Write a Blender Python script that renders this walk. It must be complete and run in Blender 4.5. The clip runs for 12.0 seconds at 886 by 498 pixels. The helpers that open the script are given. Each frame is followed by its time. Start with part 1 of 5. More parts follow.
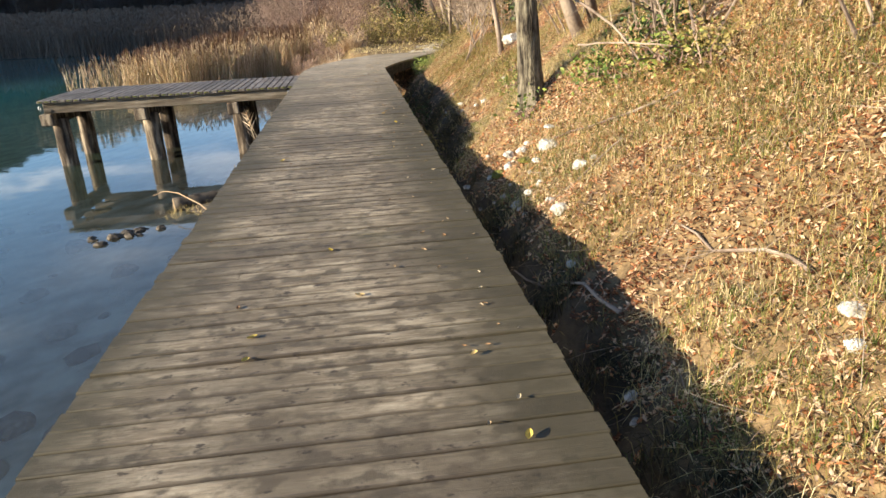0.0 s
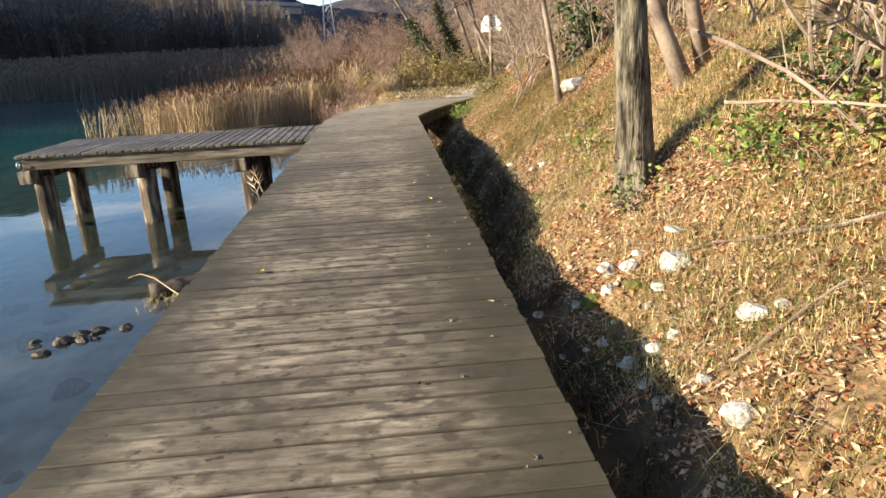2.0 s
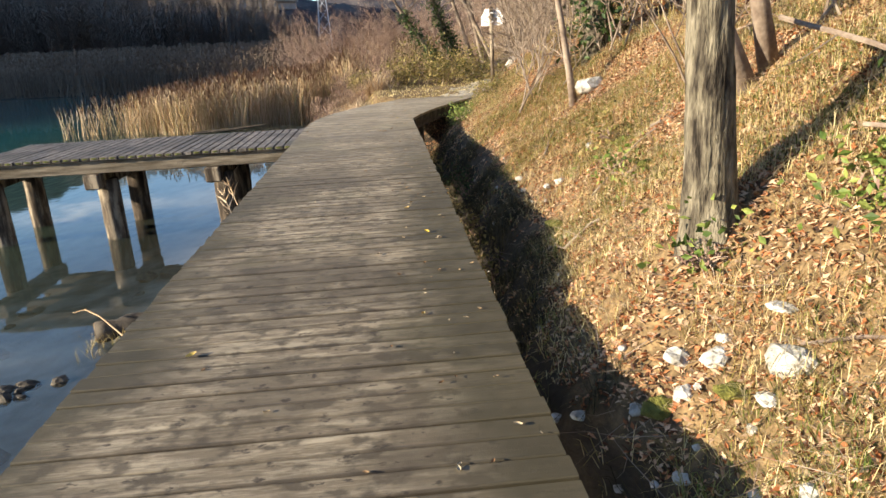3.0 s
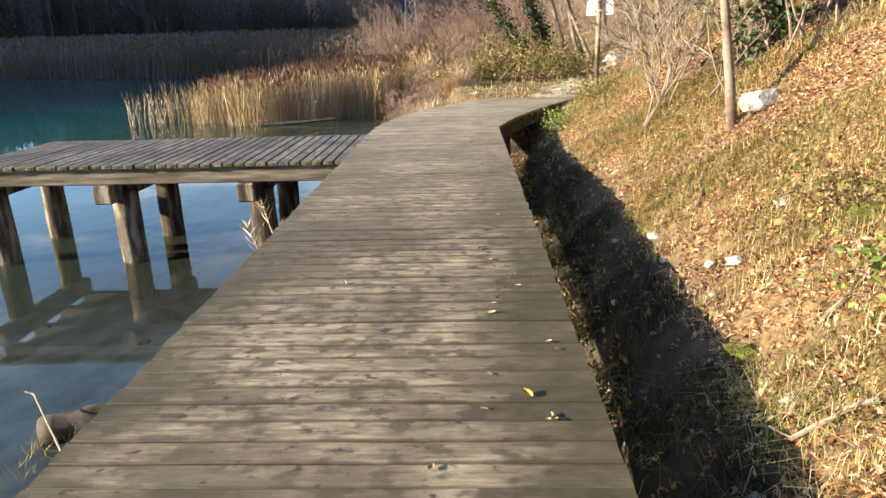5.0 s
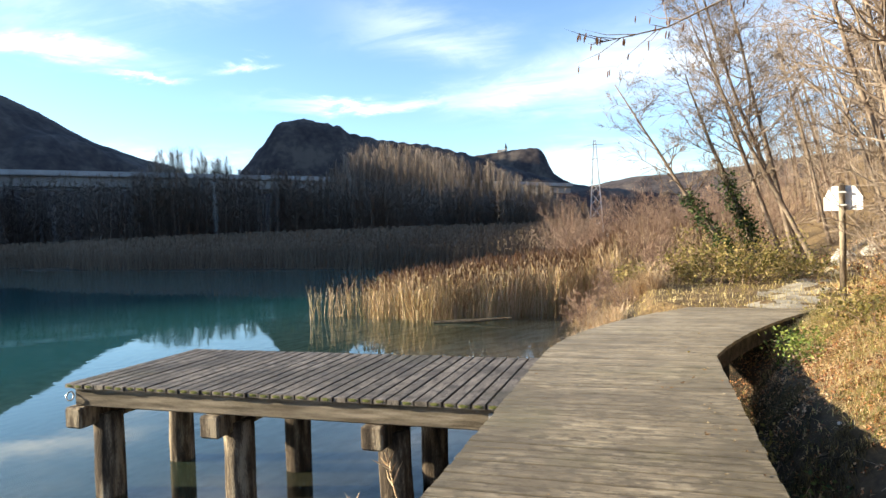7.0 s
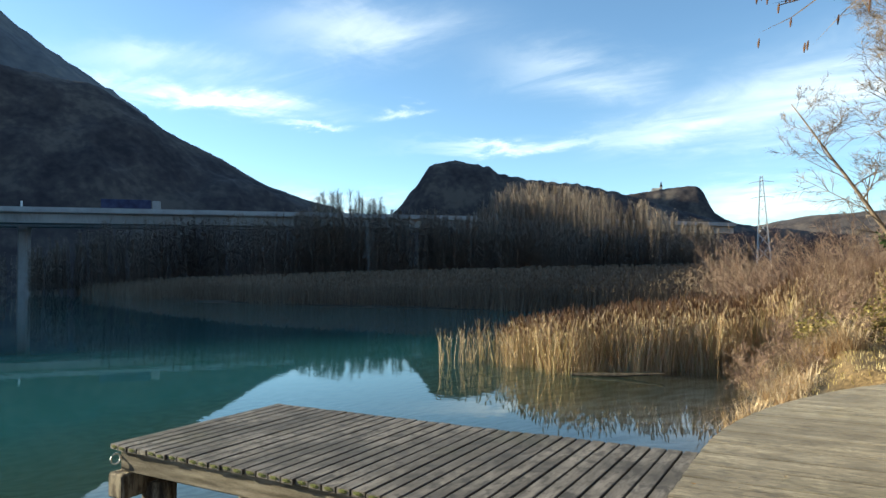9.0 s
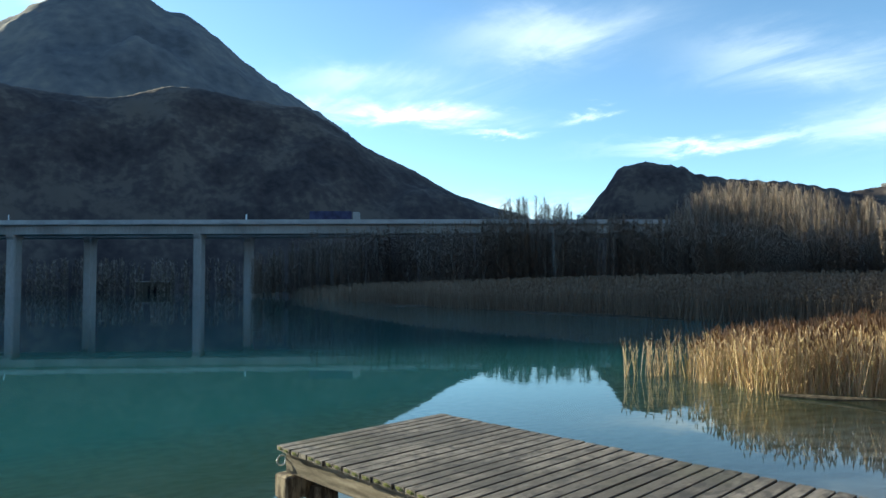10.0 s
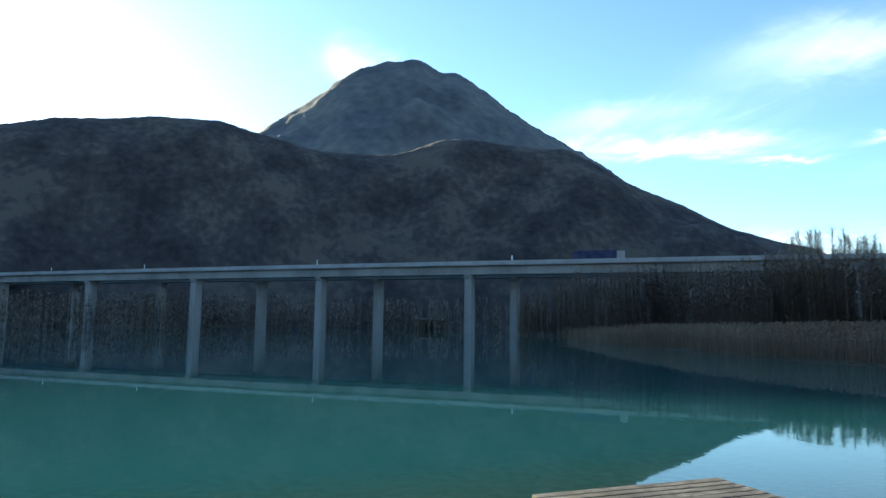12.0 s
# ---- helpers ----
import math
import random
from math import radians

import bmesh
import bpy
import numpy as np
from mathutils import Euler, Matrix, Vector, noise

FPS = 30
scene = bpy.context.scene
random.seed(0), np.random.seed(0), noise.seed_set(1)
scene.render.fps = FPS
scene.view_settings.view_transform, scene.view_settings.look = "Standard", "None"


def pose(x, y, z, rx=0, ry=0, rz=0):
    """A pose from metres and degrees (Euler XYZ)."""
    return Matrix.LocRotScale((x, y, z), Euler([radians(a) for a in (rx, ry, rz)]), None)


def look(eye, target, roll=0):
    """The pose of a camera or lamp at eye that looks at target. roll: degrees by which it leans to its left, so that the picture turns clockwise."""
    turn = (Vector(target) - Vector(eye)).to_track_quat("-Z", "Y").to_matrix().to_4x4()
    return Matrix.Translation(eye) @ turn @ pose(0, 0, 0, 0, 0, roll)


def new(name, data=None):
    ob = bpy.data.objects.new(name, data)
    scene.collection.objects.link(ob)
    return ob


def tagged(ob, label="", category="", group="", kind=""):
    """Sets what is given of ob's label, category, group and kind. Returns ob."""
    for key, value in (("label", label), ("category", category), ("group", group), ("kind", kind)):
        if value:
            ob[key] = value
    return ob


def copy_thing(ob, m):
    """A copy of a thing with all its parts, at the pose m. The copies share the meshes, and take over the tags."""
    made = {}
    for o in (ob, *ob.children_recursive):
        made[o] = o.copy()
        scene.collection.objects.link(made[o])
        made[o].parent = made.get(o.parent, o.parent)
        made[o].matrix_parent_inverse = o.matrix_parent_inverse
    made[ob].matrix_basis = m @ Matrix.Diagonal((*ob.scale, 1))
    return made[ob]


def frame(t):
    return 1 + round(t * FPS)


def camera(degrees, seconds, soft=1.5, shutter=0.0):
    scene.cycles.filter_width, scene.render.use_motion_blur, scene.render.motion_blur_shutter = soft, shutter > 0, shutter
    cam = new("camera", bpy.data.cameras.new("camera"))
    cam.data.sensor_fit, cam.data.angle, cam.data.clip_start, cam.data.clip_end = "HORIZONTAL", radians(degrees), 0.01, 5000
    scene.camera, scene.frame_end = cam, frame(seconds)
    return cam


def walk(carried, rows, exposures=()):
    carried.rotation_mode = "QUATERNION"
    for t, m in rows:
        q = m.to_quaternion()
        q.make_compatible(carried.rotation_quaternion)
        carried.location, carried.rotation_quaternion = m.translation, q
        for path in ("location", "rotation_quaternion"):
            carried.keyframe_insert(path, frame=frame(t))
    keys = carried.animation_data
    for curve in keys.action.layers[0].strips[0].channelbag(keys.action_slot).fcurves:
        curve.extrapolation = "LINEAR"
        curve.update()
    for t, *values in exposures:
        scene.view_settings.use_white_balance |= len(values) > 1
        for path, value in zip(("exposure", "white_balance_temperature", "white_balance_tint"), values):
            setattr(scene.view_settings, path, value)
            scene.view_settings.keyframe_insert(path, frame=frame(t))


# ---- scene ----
cam = camera(67.6, 12.0)
PATH = [
    (0, (0.231, -1.543, 1.419), (0.451, 0.319, 0.722), -2.8),
    (0.5, (0.237, -0.955, 1.422), (0.462, 0.93, 0.793), -3.5),
    (1, (0.24, -0.377, 1.406), (0.426, 1.521, 0.801), -3.3),
    (1.5, (0.334, 0.25, 1.413), (0.541, 2.15, 0.823), -3.2),
    (2, (0.371, 0.87, 1.385), (0.506, 2.778, 0.801), -3.0),
    (2.5, (0.455, 1.519, 1.385), (0.603, 3.426, 0.802), -3.0),
    (4.5, (0.449, 4.052, 1.372), (0.513, 5.937, 0.706), -1.2),
    (5, (0.477, 4.665, 1.39), (0.403, 6.568, 0.776), -1.6),
    (5.5, (0.429, 5.271, 1.415), (0.192, 7.161, 0.805), -1.8),
    (6, (0.388, 5.809, 1.479), (-0.115, 7.694, 1.042), -2.9),
    (6.5, (0.337, 6.367, 1.522), (-0.238, 8.279, 1.399), -2.2),
    (8.5, (0.109, 8.383, 1.505), (-0.732, 10.198, 1.526), -0.5),
    (9, (0.002, 8.762, 1.532), (-1.002, 10.489, 1.615), -0.7),
    (9.5, (-0.001, 9.083, 1.551), (-1.198, 10.678, 1.698), -0.8),
    (10, (-0.094, 9.326, 1.535), (-1.537, 10.707, 1.642), -0.4),
    (10.5, (-0.232, 9.505, 1.551), (-1.819, 10.714, 1.693), 0.0),
    (11, (-0.258, 9.59, 1.567), (-1.936, 10.664, 1.746), 0.5),
    (11.5, (-0.268, 9.601, 1.584), (-2.044, 10.498, 1.791), 0.6),
    (12, (-0.289, 9.571, 1.56), (-2.143, 10.287, 1.784), 0.7),
]
walk(cam, [(t, look(eye, target, roll)) for t, eye, target, roll in PATH],
     [(0, 1.50, 6500, 9), (2.5, 1.42, 6500, 9), (4.5, 1.52, 6520, 7), (5.0, 1.67, 6530, 7), (5.5, 1.80, 6550, 8), (6.0, 1.88, 6650, 7), (6.5, 1.75, 6700, 7), (8.5, 1.24, 6600, -2), (9.5, 1.28, 6500, -4), (10.5, 1.45, 6350, -7), (12, 1.62, 6400, -6)])

# ---------------- world, sun ----------------
SUN_BEARING, SUN_ELEV = 104.0, 15.3          # degrees left of +y, degrees up
WATER = -1.42


def direction(bearing, elev=0.0):
    b, e = radians(bearing), radians(elev)
    return Vector((-math.sin(b) * math.cos(e), math.cos(b) * math.cos(e), math.sin(e)))


def at_bearing(bearing, dist, z=0.0):
    b = radians(bearing)
    return Vector((-math.sin(b) * dist, 8 + math.cos(b) * dist, z))


world = bpy.data.worlds.new("world")
scene.world = world
world.use_nodes = True
wn, wl = world.node_tree.nodes, world.node_tree.links
wn.clear()
w_out = wn.new("ShaderNodeOutputWorld")
w_bg = wn.new("ShaderNodeBackground")
sky = wn.new("ShaderNodeTexSky")
sky.sky_type = "NISHITA"
sky.sun_disc = False
sky.sun_elevation = radians(SUN_ELEV)
sky.sun_rotation = radians(-SUN_BEARING)
sky.air_density, sky.dust_density, sky.ozone_density = 0.8, 0.2, 2.6
sky.altitude = 200
w_tc = wn.new("ShaderNodeTexCoord")
w_sep = wn.new("ShaderNodeSeparateXYZ")
w_div = wn.new("ShaderNodeMath")
w_div.operation = "ADD"
w_div.inputs[1].default_value = 0.12
w_scale = wn.new("ShaderNodeVectorMath")
w_scale.operation = "DIVIDE"
w_comb = wn.new("ShaderNodeCombineXYZ")
w_mix = wn.new("ShaderNodeMixRGB")
w_mix.inputs[2].default_value = (8.2, 8.0, 7.8, 1)
wl.new(w_tc.outputs["Generated"], w_sep.inputs[0])
wl.new(w_sep.outputs[2], w_div.inputs[0])
for k in range(3):
    wl.new(w_div.outputs[0], w_comb.inputs[k])
wl.new(w_tc.outputs["Generated"], w_scale.inputs[0])
wl.new(w_comb.outputs[0], w_scale.inputs[1])


def w_math(op, a, b=0.0, c=0.0):
    nd = wn.new("ShaderNodeMath")
    nd.operation = op
    for k, v in enumerate((a, b, c)):
        if isinstance(v, (int, float)):
            nd.inputs[k].default_value = v
        else:
            wl.new(v, nd.inputs[k])
    return nd.outputs[0]


def w_tex(scale, stretch, turn, detail, rough, warp):
    mp, tx = wn.new("ShaderNodeMapping"), wn.new("ShaderNodeTexNoise")
    mp.inputs["Rotation"].default_value = (0, 0, radians(turn))
    mp.inputs["Scale"].default_value = stretch
    for key, v in (("Scale", scale), ("Detail", detail), ("Roughness", rough), ("Distortion", warp)):
        tx.inputs[key].default_value = v
    wl.new(w_scale.outputs[0], mp.inputs[0])
    wl.new(mp.outputs[0], tx.inputs["Vector"])
    return tx.outputs[0]


# thin cirrus and streaks of cloud: bearing, half width, height, half thickness (degrees), slant, density
CLOUDS = [(51.5, 9.0, 14.6, 0.9, -0.03, 1.15), (53.0, 8.0, 17.0, 1.6, 0.0, 0.55), (34.0, 2.2, 14.1, 0.4, 0.0, 0.7), (42.0, 2.6, 13.0, 0.35, 0.0, 0.7),
          (23.5, 7.5, 11.2, 0.6, 0.02, 0.95), (19.0, 6.5, 17.0, 2.2, -0.15, 0.6), (38.0, 8.0, 20.5, 2.2, 0.05, 0.65), (11.5, 5.0, 11.8, 1.7, 0.1, 0.6),
          (2.0, 8.0, 13.0, 3.2, 0.1, 0.75), (5.0, 5.0, 5.5, 1.8, 0.0, 0.9), (77.5, 3.0, 21.8, 1.7, 0.0, 1.0), (42.0, 7.0, 5.5, 1.6, 0.0, 0.7), (-25.0, 22.0, 14.0, 5.0, 0.0, 0.6)]
w_bear = w_math("MULTIPLY", w_math("ARCTAN2", w_math("MULTIPLY", w_sep.outputs[0], -1.0), w_sep.outputs[1]), 57.2958)
w_el = w_math("MULTIPLY", w_math("ARCSINE", w_sep.outputs[2]), 57.2958)
w_rag = w_tex(3.2, (1, 1, 1), 20, 8, 0.62, 0.4)
w_fine = w_tex(1.3, (0.8, 2.6, 1), 38, 9, 0.6, 0.5)
w_el2 = w_math("MULTIPLY_ADD", w_math("SUBTRACT", w_rag, 0.5), 5.0, w_el)
w_bear2 = w_math("MULTIPLY_ADD", w_math("SUBTRACT", w_fine, 0.5), 14.0, w_bear)
w_sum = None
for b0, wb, e0, we, slant, dens in CLOUDS:
    off = w_math("SUBTRACT", w_bear2, b0)
    u = w_math("DIVIDE", off, wb)
    v = w_math("DIVIDE", w_math("SUBTRACT", w_math("MULTIPLY_ADD", off, slant, w_el2), e0), we)
    r2 = w_math("MULTIPLY_ADD", u, u, w_math("MULTIPLY", v, v))
    blob = w_math("MULTIPLY", w_math("EXPONENT", w_math("MULTIPLY", r2, -1.4)), dens * 0.55)
    w_sum = blob if w_sum is None else w_math("ADD", w_sum, blob)
w_wisp = w_math("MULTIPLY_ADD", w_math("SUBTRACT", w_fine, 0.42), 2.6, 0.45)
w_clear = w_math("MINIMUM", w_math("MAXIMUM", w_math("MULTIPLY", w_sum, w_math("MAXIMUM", w_wisp, 0.0)), 0.0), 0.7)
wl.new(w_clear, w_mix.inputs[0])
wl.new(sky.outputs[0], w_mix.inputs[1])
wl.new(w_mix.outputs[0], w_bg.inputs[0])
w_bg.inputs[1].default_value = 0.118
wl.new(w_bg.outputs[0], w_out.inputs[0])

sun = new("sun", bpy.data.lights.new("sun", "SUN"))
sun.data.energy = 5.0
sun.data.angle = radians(0.53)
sun.data.color = (1.0, 0.86, 0.66)
sun.matrix_world = look(direction(SUN_BEARING, SUN_ELEV) * 300, (0, 0, 0))


# ---------------- materials ----------------
def material(name, colours, scale=6.0, rough=0.8, bump=0.3, bump_scale=40.0, stretch=(1, 1, 1),
             coords="Object", per_object=0.0, per_island=0.0, fine=0.35, metal=0.0, translucent=0.0, spec=0.3):
    """Colours run along a ramp driven by coarse noise plus fine grain; optional variation by object or by island."""
    m = bpy.data.materials.new(name)
    m.use_nodes = True
    n, l = m.node_tree.nodes, m.node_tree.links
    b = n["Principled BSDF"]
    b.inputs["Roughness"].default_value = rough
    b.inputs["Metallic"].default_value = metal
    b.inputs["Specular IOR Level"].default_value = spec
    tc = n.new("ShaderNodeTexCoord")
    geo = n.new("ShaderNodeNewGeometry")
    mp = n.new("ShaderNodeMapping")
    mp.inputs["Scale"].default_value = stretch
    source = geo.outputs["Position"] if coords == "World" else tc.outputs[coords]
    if per_object:
        info = n.new("ShaderNodeObjectInfo")
        mul = n.new("ShaderNodeMath")
        mul.operation = "MULTIPLY"
        mul.inputs[1].default_value = 57.0
        add = n.new("ShaderNodeVectorMath")
        l.new(info.outputs["Random"], mul.inputs[0])
        l.new(source, add.inputs[0])
        l.new(mul.outputs[0], add.inputs[1])
        source = add.outputs[0]
    l.new(source, mp.inputs[0])
    big, small = n.new("ShaderNodeTexNoise"), n.new("ShaderNodeTexNoise")
    big.inputs["Scale"].default_value, big.inputs["Detail"].default_value = scale, 6
    small.inputs["Scale"].default_value, small.inputs["Detail"].default_value = bump_scale, 5
    l.new(mp.outputs[0], big.inputs["Vector"])
    l.new(mp.outputs[0], small.inputs["Vector"])
    mix = n.new("ShaderNodeMath")
    mix.operation = "MULTIPLY_ADD"
    mix.inputs[1].default_value = fine
    l.new(small.outputs[0], mix.inputs[0])
    l.new(big.outputs[0], mix.inputs[2])
    value = mix.outputs[0]
    for amount, kind in ((per_object, "o"), (per_island, "i")):
        if not amount:
            continue
        rnd = n.new("ShaderNodeObjectInfo").outputs["Random"] if kind == "o" else geo.outputs["Random Per Island"]
        ma = n.new("ShaderNodeMath")
        ma.operation = "MULTIPLY_ADD"
        ma.inputs[1].default_value = amount
        l.new(rnd, ma.inputs[0])
        l.new(value, ma.inputs[2])
        sub = n.new("ShaderNodeMath")
        sub.operation = "SUBTRACT"
        sub.inputs[1].default_value = amount / 2
        l.new(ma.outputs[0], sub.inputs[0])
        value = sub.outputs[0]
    ramp = n.new("ShaderNodeValToRGB")
    e = ramp.color_ramp.elements
    lo, hi = 0.36 + fine * 0.5 - 0.06, 0.64 + fine * 0.5 + 0.0
    for k, c in enumerate(colours):
        p = lo + (hi - lo) * k / (len(colours) - 1)
        if k < 2:
            e[k].position, e[k].color = p, (*c, 1)
        else:
            e.new(min(p, 1.0)).color = (*c, 1)
    l.new(value, ramp.inputs[0])
    l.new(ramp.outputs[0], b.inputs["Base Color"])
    if bump:
        bm_ = n.new("ShaderNodeBump")
        bm_.inputs["Strength"].default_value = bump
        bm_.inputs["Distance"].default_value = 0.02
        l.new(small.outputs[0], bm_.inputs["Height"])
        l.new(bm_.outputs[0], b.inputs["Normal"])
    if translucent:
        tr = n.new("ShaderNodeBsdfTranslucent")
        ms = n.new("ShaderNodeMixShader")
        ms.inputs[0].default_value = translucent
        l.new(ramp.outputs[0], tr.inputs[0])
        l.new(b.outputs[0], ms.inputs[1])
        l.new(tr.outputs[0], ms.inputs[2])
        l.new(ms.outputs[0], n["Material Output"].inputs[0])
    return m


def plank_material(name, dark, mid, light, moss, grain_axis):
    """Weathered softwood: stretched grain, knots, pale worn streaks, damp dark stains and greenish edges."""
    m = bpy.data.materials.new(name)
    m.use_nodes = True
    n, l = m.node_tree.nodes, m.node_tree.links
    b = n["Principled BSDF"]
    tc, info, geo = n.new("ShaderNodeTexCoord"), n.new("ShaderNodeObjectInfo"), n.new("ShaderNodeNewGeometry")
    mul = n.new("ShaderNodeMath")
    mul.operation, mul.inputs[1].default_value = "MULTIPLY", 83.0
    add = n.new("ShaderNodeVectorMath")
    l.new(info.outputs["Random"], mul.inputs[0])
    l.new(tc.outputs["Object"], add.inputs[0])
    l.new(mul.outputs[0], add.inputs[1])
    st = (1.0, 14.0, 14.0) if grain_axis == "x" else (14.0, 1.0, 14.0)

    def tex(scale, detail, stretch, src, rough=0.55):
        mp, t = n.new("ShaderNodeMapping"), n.new("ShaderNodeTexNoise")
        mp.inputs["Scale"].default_value = stretch
        t.inputs["Scale"].default_value, t.inputs["Detail"].default_value, t.inputs["Roughness"].default_value = scale, detail, rough
        l.new(src, mp.inputs[0])
        l.new(mp.outputs[0], t.inputs["Vector"])
        return t.outputs[0]

    def ramp(src, stops):
        r = n.new("ShaderNodeValToRGB")
        e = r.color_ramp.elements
        for k, (p, c) in enumerate(stops):
            if k < 2:
                e[k].position, e[k].color = p, (*c, 1)
            else:
                e.new(p).color = (*c, 1)
        l.new(src, r.inputs[0])
        return r.outputs[0]

    def blend(fac, a, c, mode="MIX"):
        x = n.new("ShaderNodeMixRGB")
        x.blend_type = mode
        for k, v in ((0, fac), (1, a), (2, c)):
            if isinstance(v, (int, float)):
                x.inputs[k].default_value = v
            elif isinstance(v, tuple):
                x.inputs[k].default_value = (*v, 1)
            else:
                l.new(v, x.inputs[k])
        return x.outputs[0]

    grain = tex(8.0, 9, tuple(v * 0.7 for v in st), add.outputs[0], 0.7)
    wear = tex(3.4, 9, (1, 5.0, 1) if grain_axis == "x" else (5.0, 1, 1), add.outputs[0], 0.68)
    stain = tex(0.9, 7, (1, 1, 1), geo.outputs["Position"], 0.62)
    col = ramp(grain, [(0.22, dark), (0.42, tuple(v * 0.85 for v in mid)), (0.56, tuple(v * 1.2 for v in mid)), (0.78, tuple(v * 0.85 for v in light))])
    col = blend(ramp(wear, [(0.46, (0, 0, 0)), (0.62, (0.75, 0.75, 0.75))]), col, light)
    col = blend(ramp(stain, [(0.42, (0.8, 0.8, 0.8)), (0.56, (0, 0, 0))]), col, tuple(v * 0.55 for v in mid))
    blotch = tex(12.0, 9, (0.75, 1, 1) if grain_axis == "x" else (1, 0.55, 1), add.outputs[0], 0.5)
    col = blend(ramp(blotch, [(0.50, (0, 0, 0)), (0.62, (0.85, 0.85, 0.85))]), col, tuple(v * 0.42 for v in mid))
    dirt = tex(17.0, 7, (0.6, 1, 1) if grain_axis == "x" else (1, 0.6, 1), geo.outputs["Position"], 0.65)
    col = blend(ramp(dirt, [(0.59, (0, 0, 0)), (0.65, (0.85, 0.85, 0.85))]), col, dark)
    flat_sep, side_abs, side_map = n.new("ShaderNodeSeparateXYZ"), n.new("ShaderNodeMath"), n.new("ShaderNodeMapRange")
    side_abs.operation = "ABSOLUTE"
    side_map.inputs[1].default_value, side_map.inputs[2].default_value, side_map.inputs[3].default_value, side_map.inputs[4].default_value = 0.049, 0.060, 0.0, 0.75
    l.new(tc.outputs["Object"], flat_sep.inputs[0])
    l.new(flat_sep.outputs[1 if grain_axis == "x" else 0], side_abs.inputs[0])
    ragged = n.new("ShaderNodeMath")
    ragged.operation = "MULTIPLY_ADD"
    ragged.inputs[1].default_value = 0.022
    l.new(tex(3.0, 5, (1, 1, 1), add.outputs[0], 0.6), ragged.inputs[0])
    l.new(side_abs.outputs[0], ragged.inputs[2])
    side_shift = n.new("ShaderNodeMath")
    side_shift.operation, side_shift.inputs[1].default_value = "SUBTRACT", 0.011
    l.new(ragged.outputs[0], side_shift.inputs[0])
    l.new(side_shift.outputs[0], side_map.inputs[0])
    col = blend(side_map.outputs[0], col, tuple(v * 0.8 for v in dark))
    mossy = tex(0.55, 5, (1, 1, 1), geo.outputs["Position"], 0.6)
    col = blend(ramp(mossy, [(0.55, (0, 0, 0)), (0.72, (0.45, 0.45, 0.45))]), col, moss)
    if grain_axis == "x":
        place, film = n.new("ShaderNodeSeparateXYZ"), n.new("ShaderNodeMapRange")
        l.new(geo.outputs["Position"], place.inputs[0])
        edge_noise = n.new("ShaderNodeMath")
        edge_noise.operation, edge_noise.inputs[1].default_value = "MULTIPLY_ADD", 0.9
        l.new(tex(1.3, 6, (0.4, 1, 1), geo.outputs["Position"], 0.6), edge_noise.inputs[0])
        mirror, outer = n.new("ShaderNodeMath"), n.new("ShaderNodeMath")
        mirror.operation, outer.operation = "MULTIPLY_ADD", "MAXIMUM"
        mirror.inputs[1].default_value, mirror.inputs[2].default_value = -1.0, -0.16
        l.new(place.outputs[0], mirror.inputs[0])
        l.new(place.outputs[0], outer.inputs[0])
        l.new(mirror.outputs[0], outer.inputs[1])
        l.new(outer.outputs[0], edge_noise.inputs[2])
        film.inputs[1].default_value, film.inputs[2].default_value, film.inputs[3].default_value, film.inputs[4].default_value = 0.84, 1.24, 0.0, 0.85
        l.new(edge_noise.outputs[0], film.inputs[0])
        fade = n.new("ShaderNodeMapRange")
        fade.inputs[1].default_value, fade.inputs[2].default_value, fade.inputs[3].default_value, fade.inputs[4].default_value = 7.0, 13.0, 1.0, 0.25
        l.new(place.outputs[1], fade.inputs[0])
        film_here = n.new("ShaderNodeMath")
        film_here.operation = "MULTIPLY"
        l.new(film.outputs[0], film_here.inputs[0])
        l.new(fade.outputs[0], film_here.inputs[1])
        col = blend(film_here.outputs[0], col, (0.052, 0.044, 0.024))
        # Far planks painted paler with y: grazing sheen put into the colour.
        sheen_reach = n.new("ShaderNodeMapRange")
        sheen_reach.inputs[1].default_value, sheen_reach.inputs[2].default_value, sheen_reach.inputs[3].default_value, sheen_reach.inputs[4].default_value = 9.0, 17.5, 0.0, 0.5
        l.new(place.outputs[1], sheen_reach.inputs[0])
        far_sheen = n.new("ShaderNodeMath")
        far_sheen.operation = "MULTIPLY"
        l.new(sheen_reach.outputs[0], far_sheen.inputs[0])
        l.new(ramp(tex(5.0, 8, (0.5, 1, 1), geo.outputs["Position"], 0.65), [(0.34, (0.35, 0.35, 0.35)), (0.62, (1, 1, 1))]), far_sheen.inputs[1])
        col = blend(far_sheen.outputs[0], col, (0.48, 0.41, 0.30))
    tone = n.new("ShaderNodeMath")
    tone.operation = "MULTIPLY_ADD"
    tone.inputs[1].default_value, tone.inputs[2].default_value = (0.34, 0.98) if grain_axis == "x" else (0.3, 0.75)
    l.new(info.outputs["Random"], tone.inputs[0])
    col = blend(1.0, col, tone.outputs[0], "MULTIPLY")
    l.new(col, b.inputs["Base Color"])
    b.inputs["Roughness"].default_value = 0.7
    b.inputs["Specular IOR Level"].default_value = 0.35
    bp = n.new("ShaderNodeBump")
    bp.inputs["Strength"].default_value, bp.inputs["Distance"].default_value = 0.55, 0.006
    l.new(grain, bp.inputs["Height"])
    l.new(bp.outputs[0], b.inputs["Normal"])
    return m


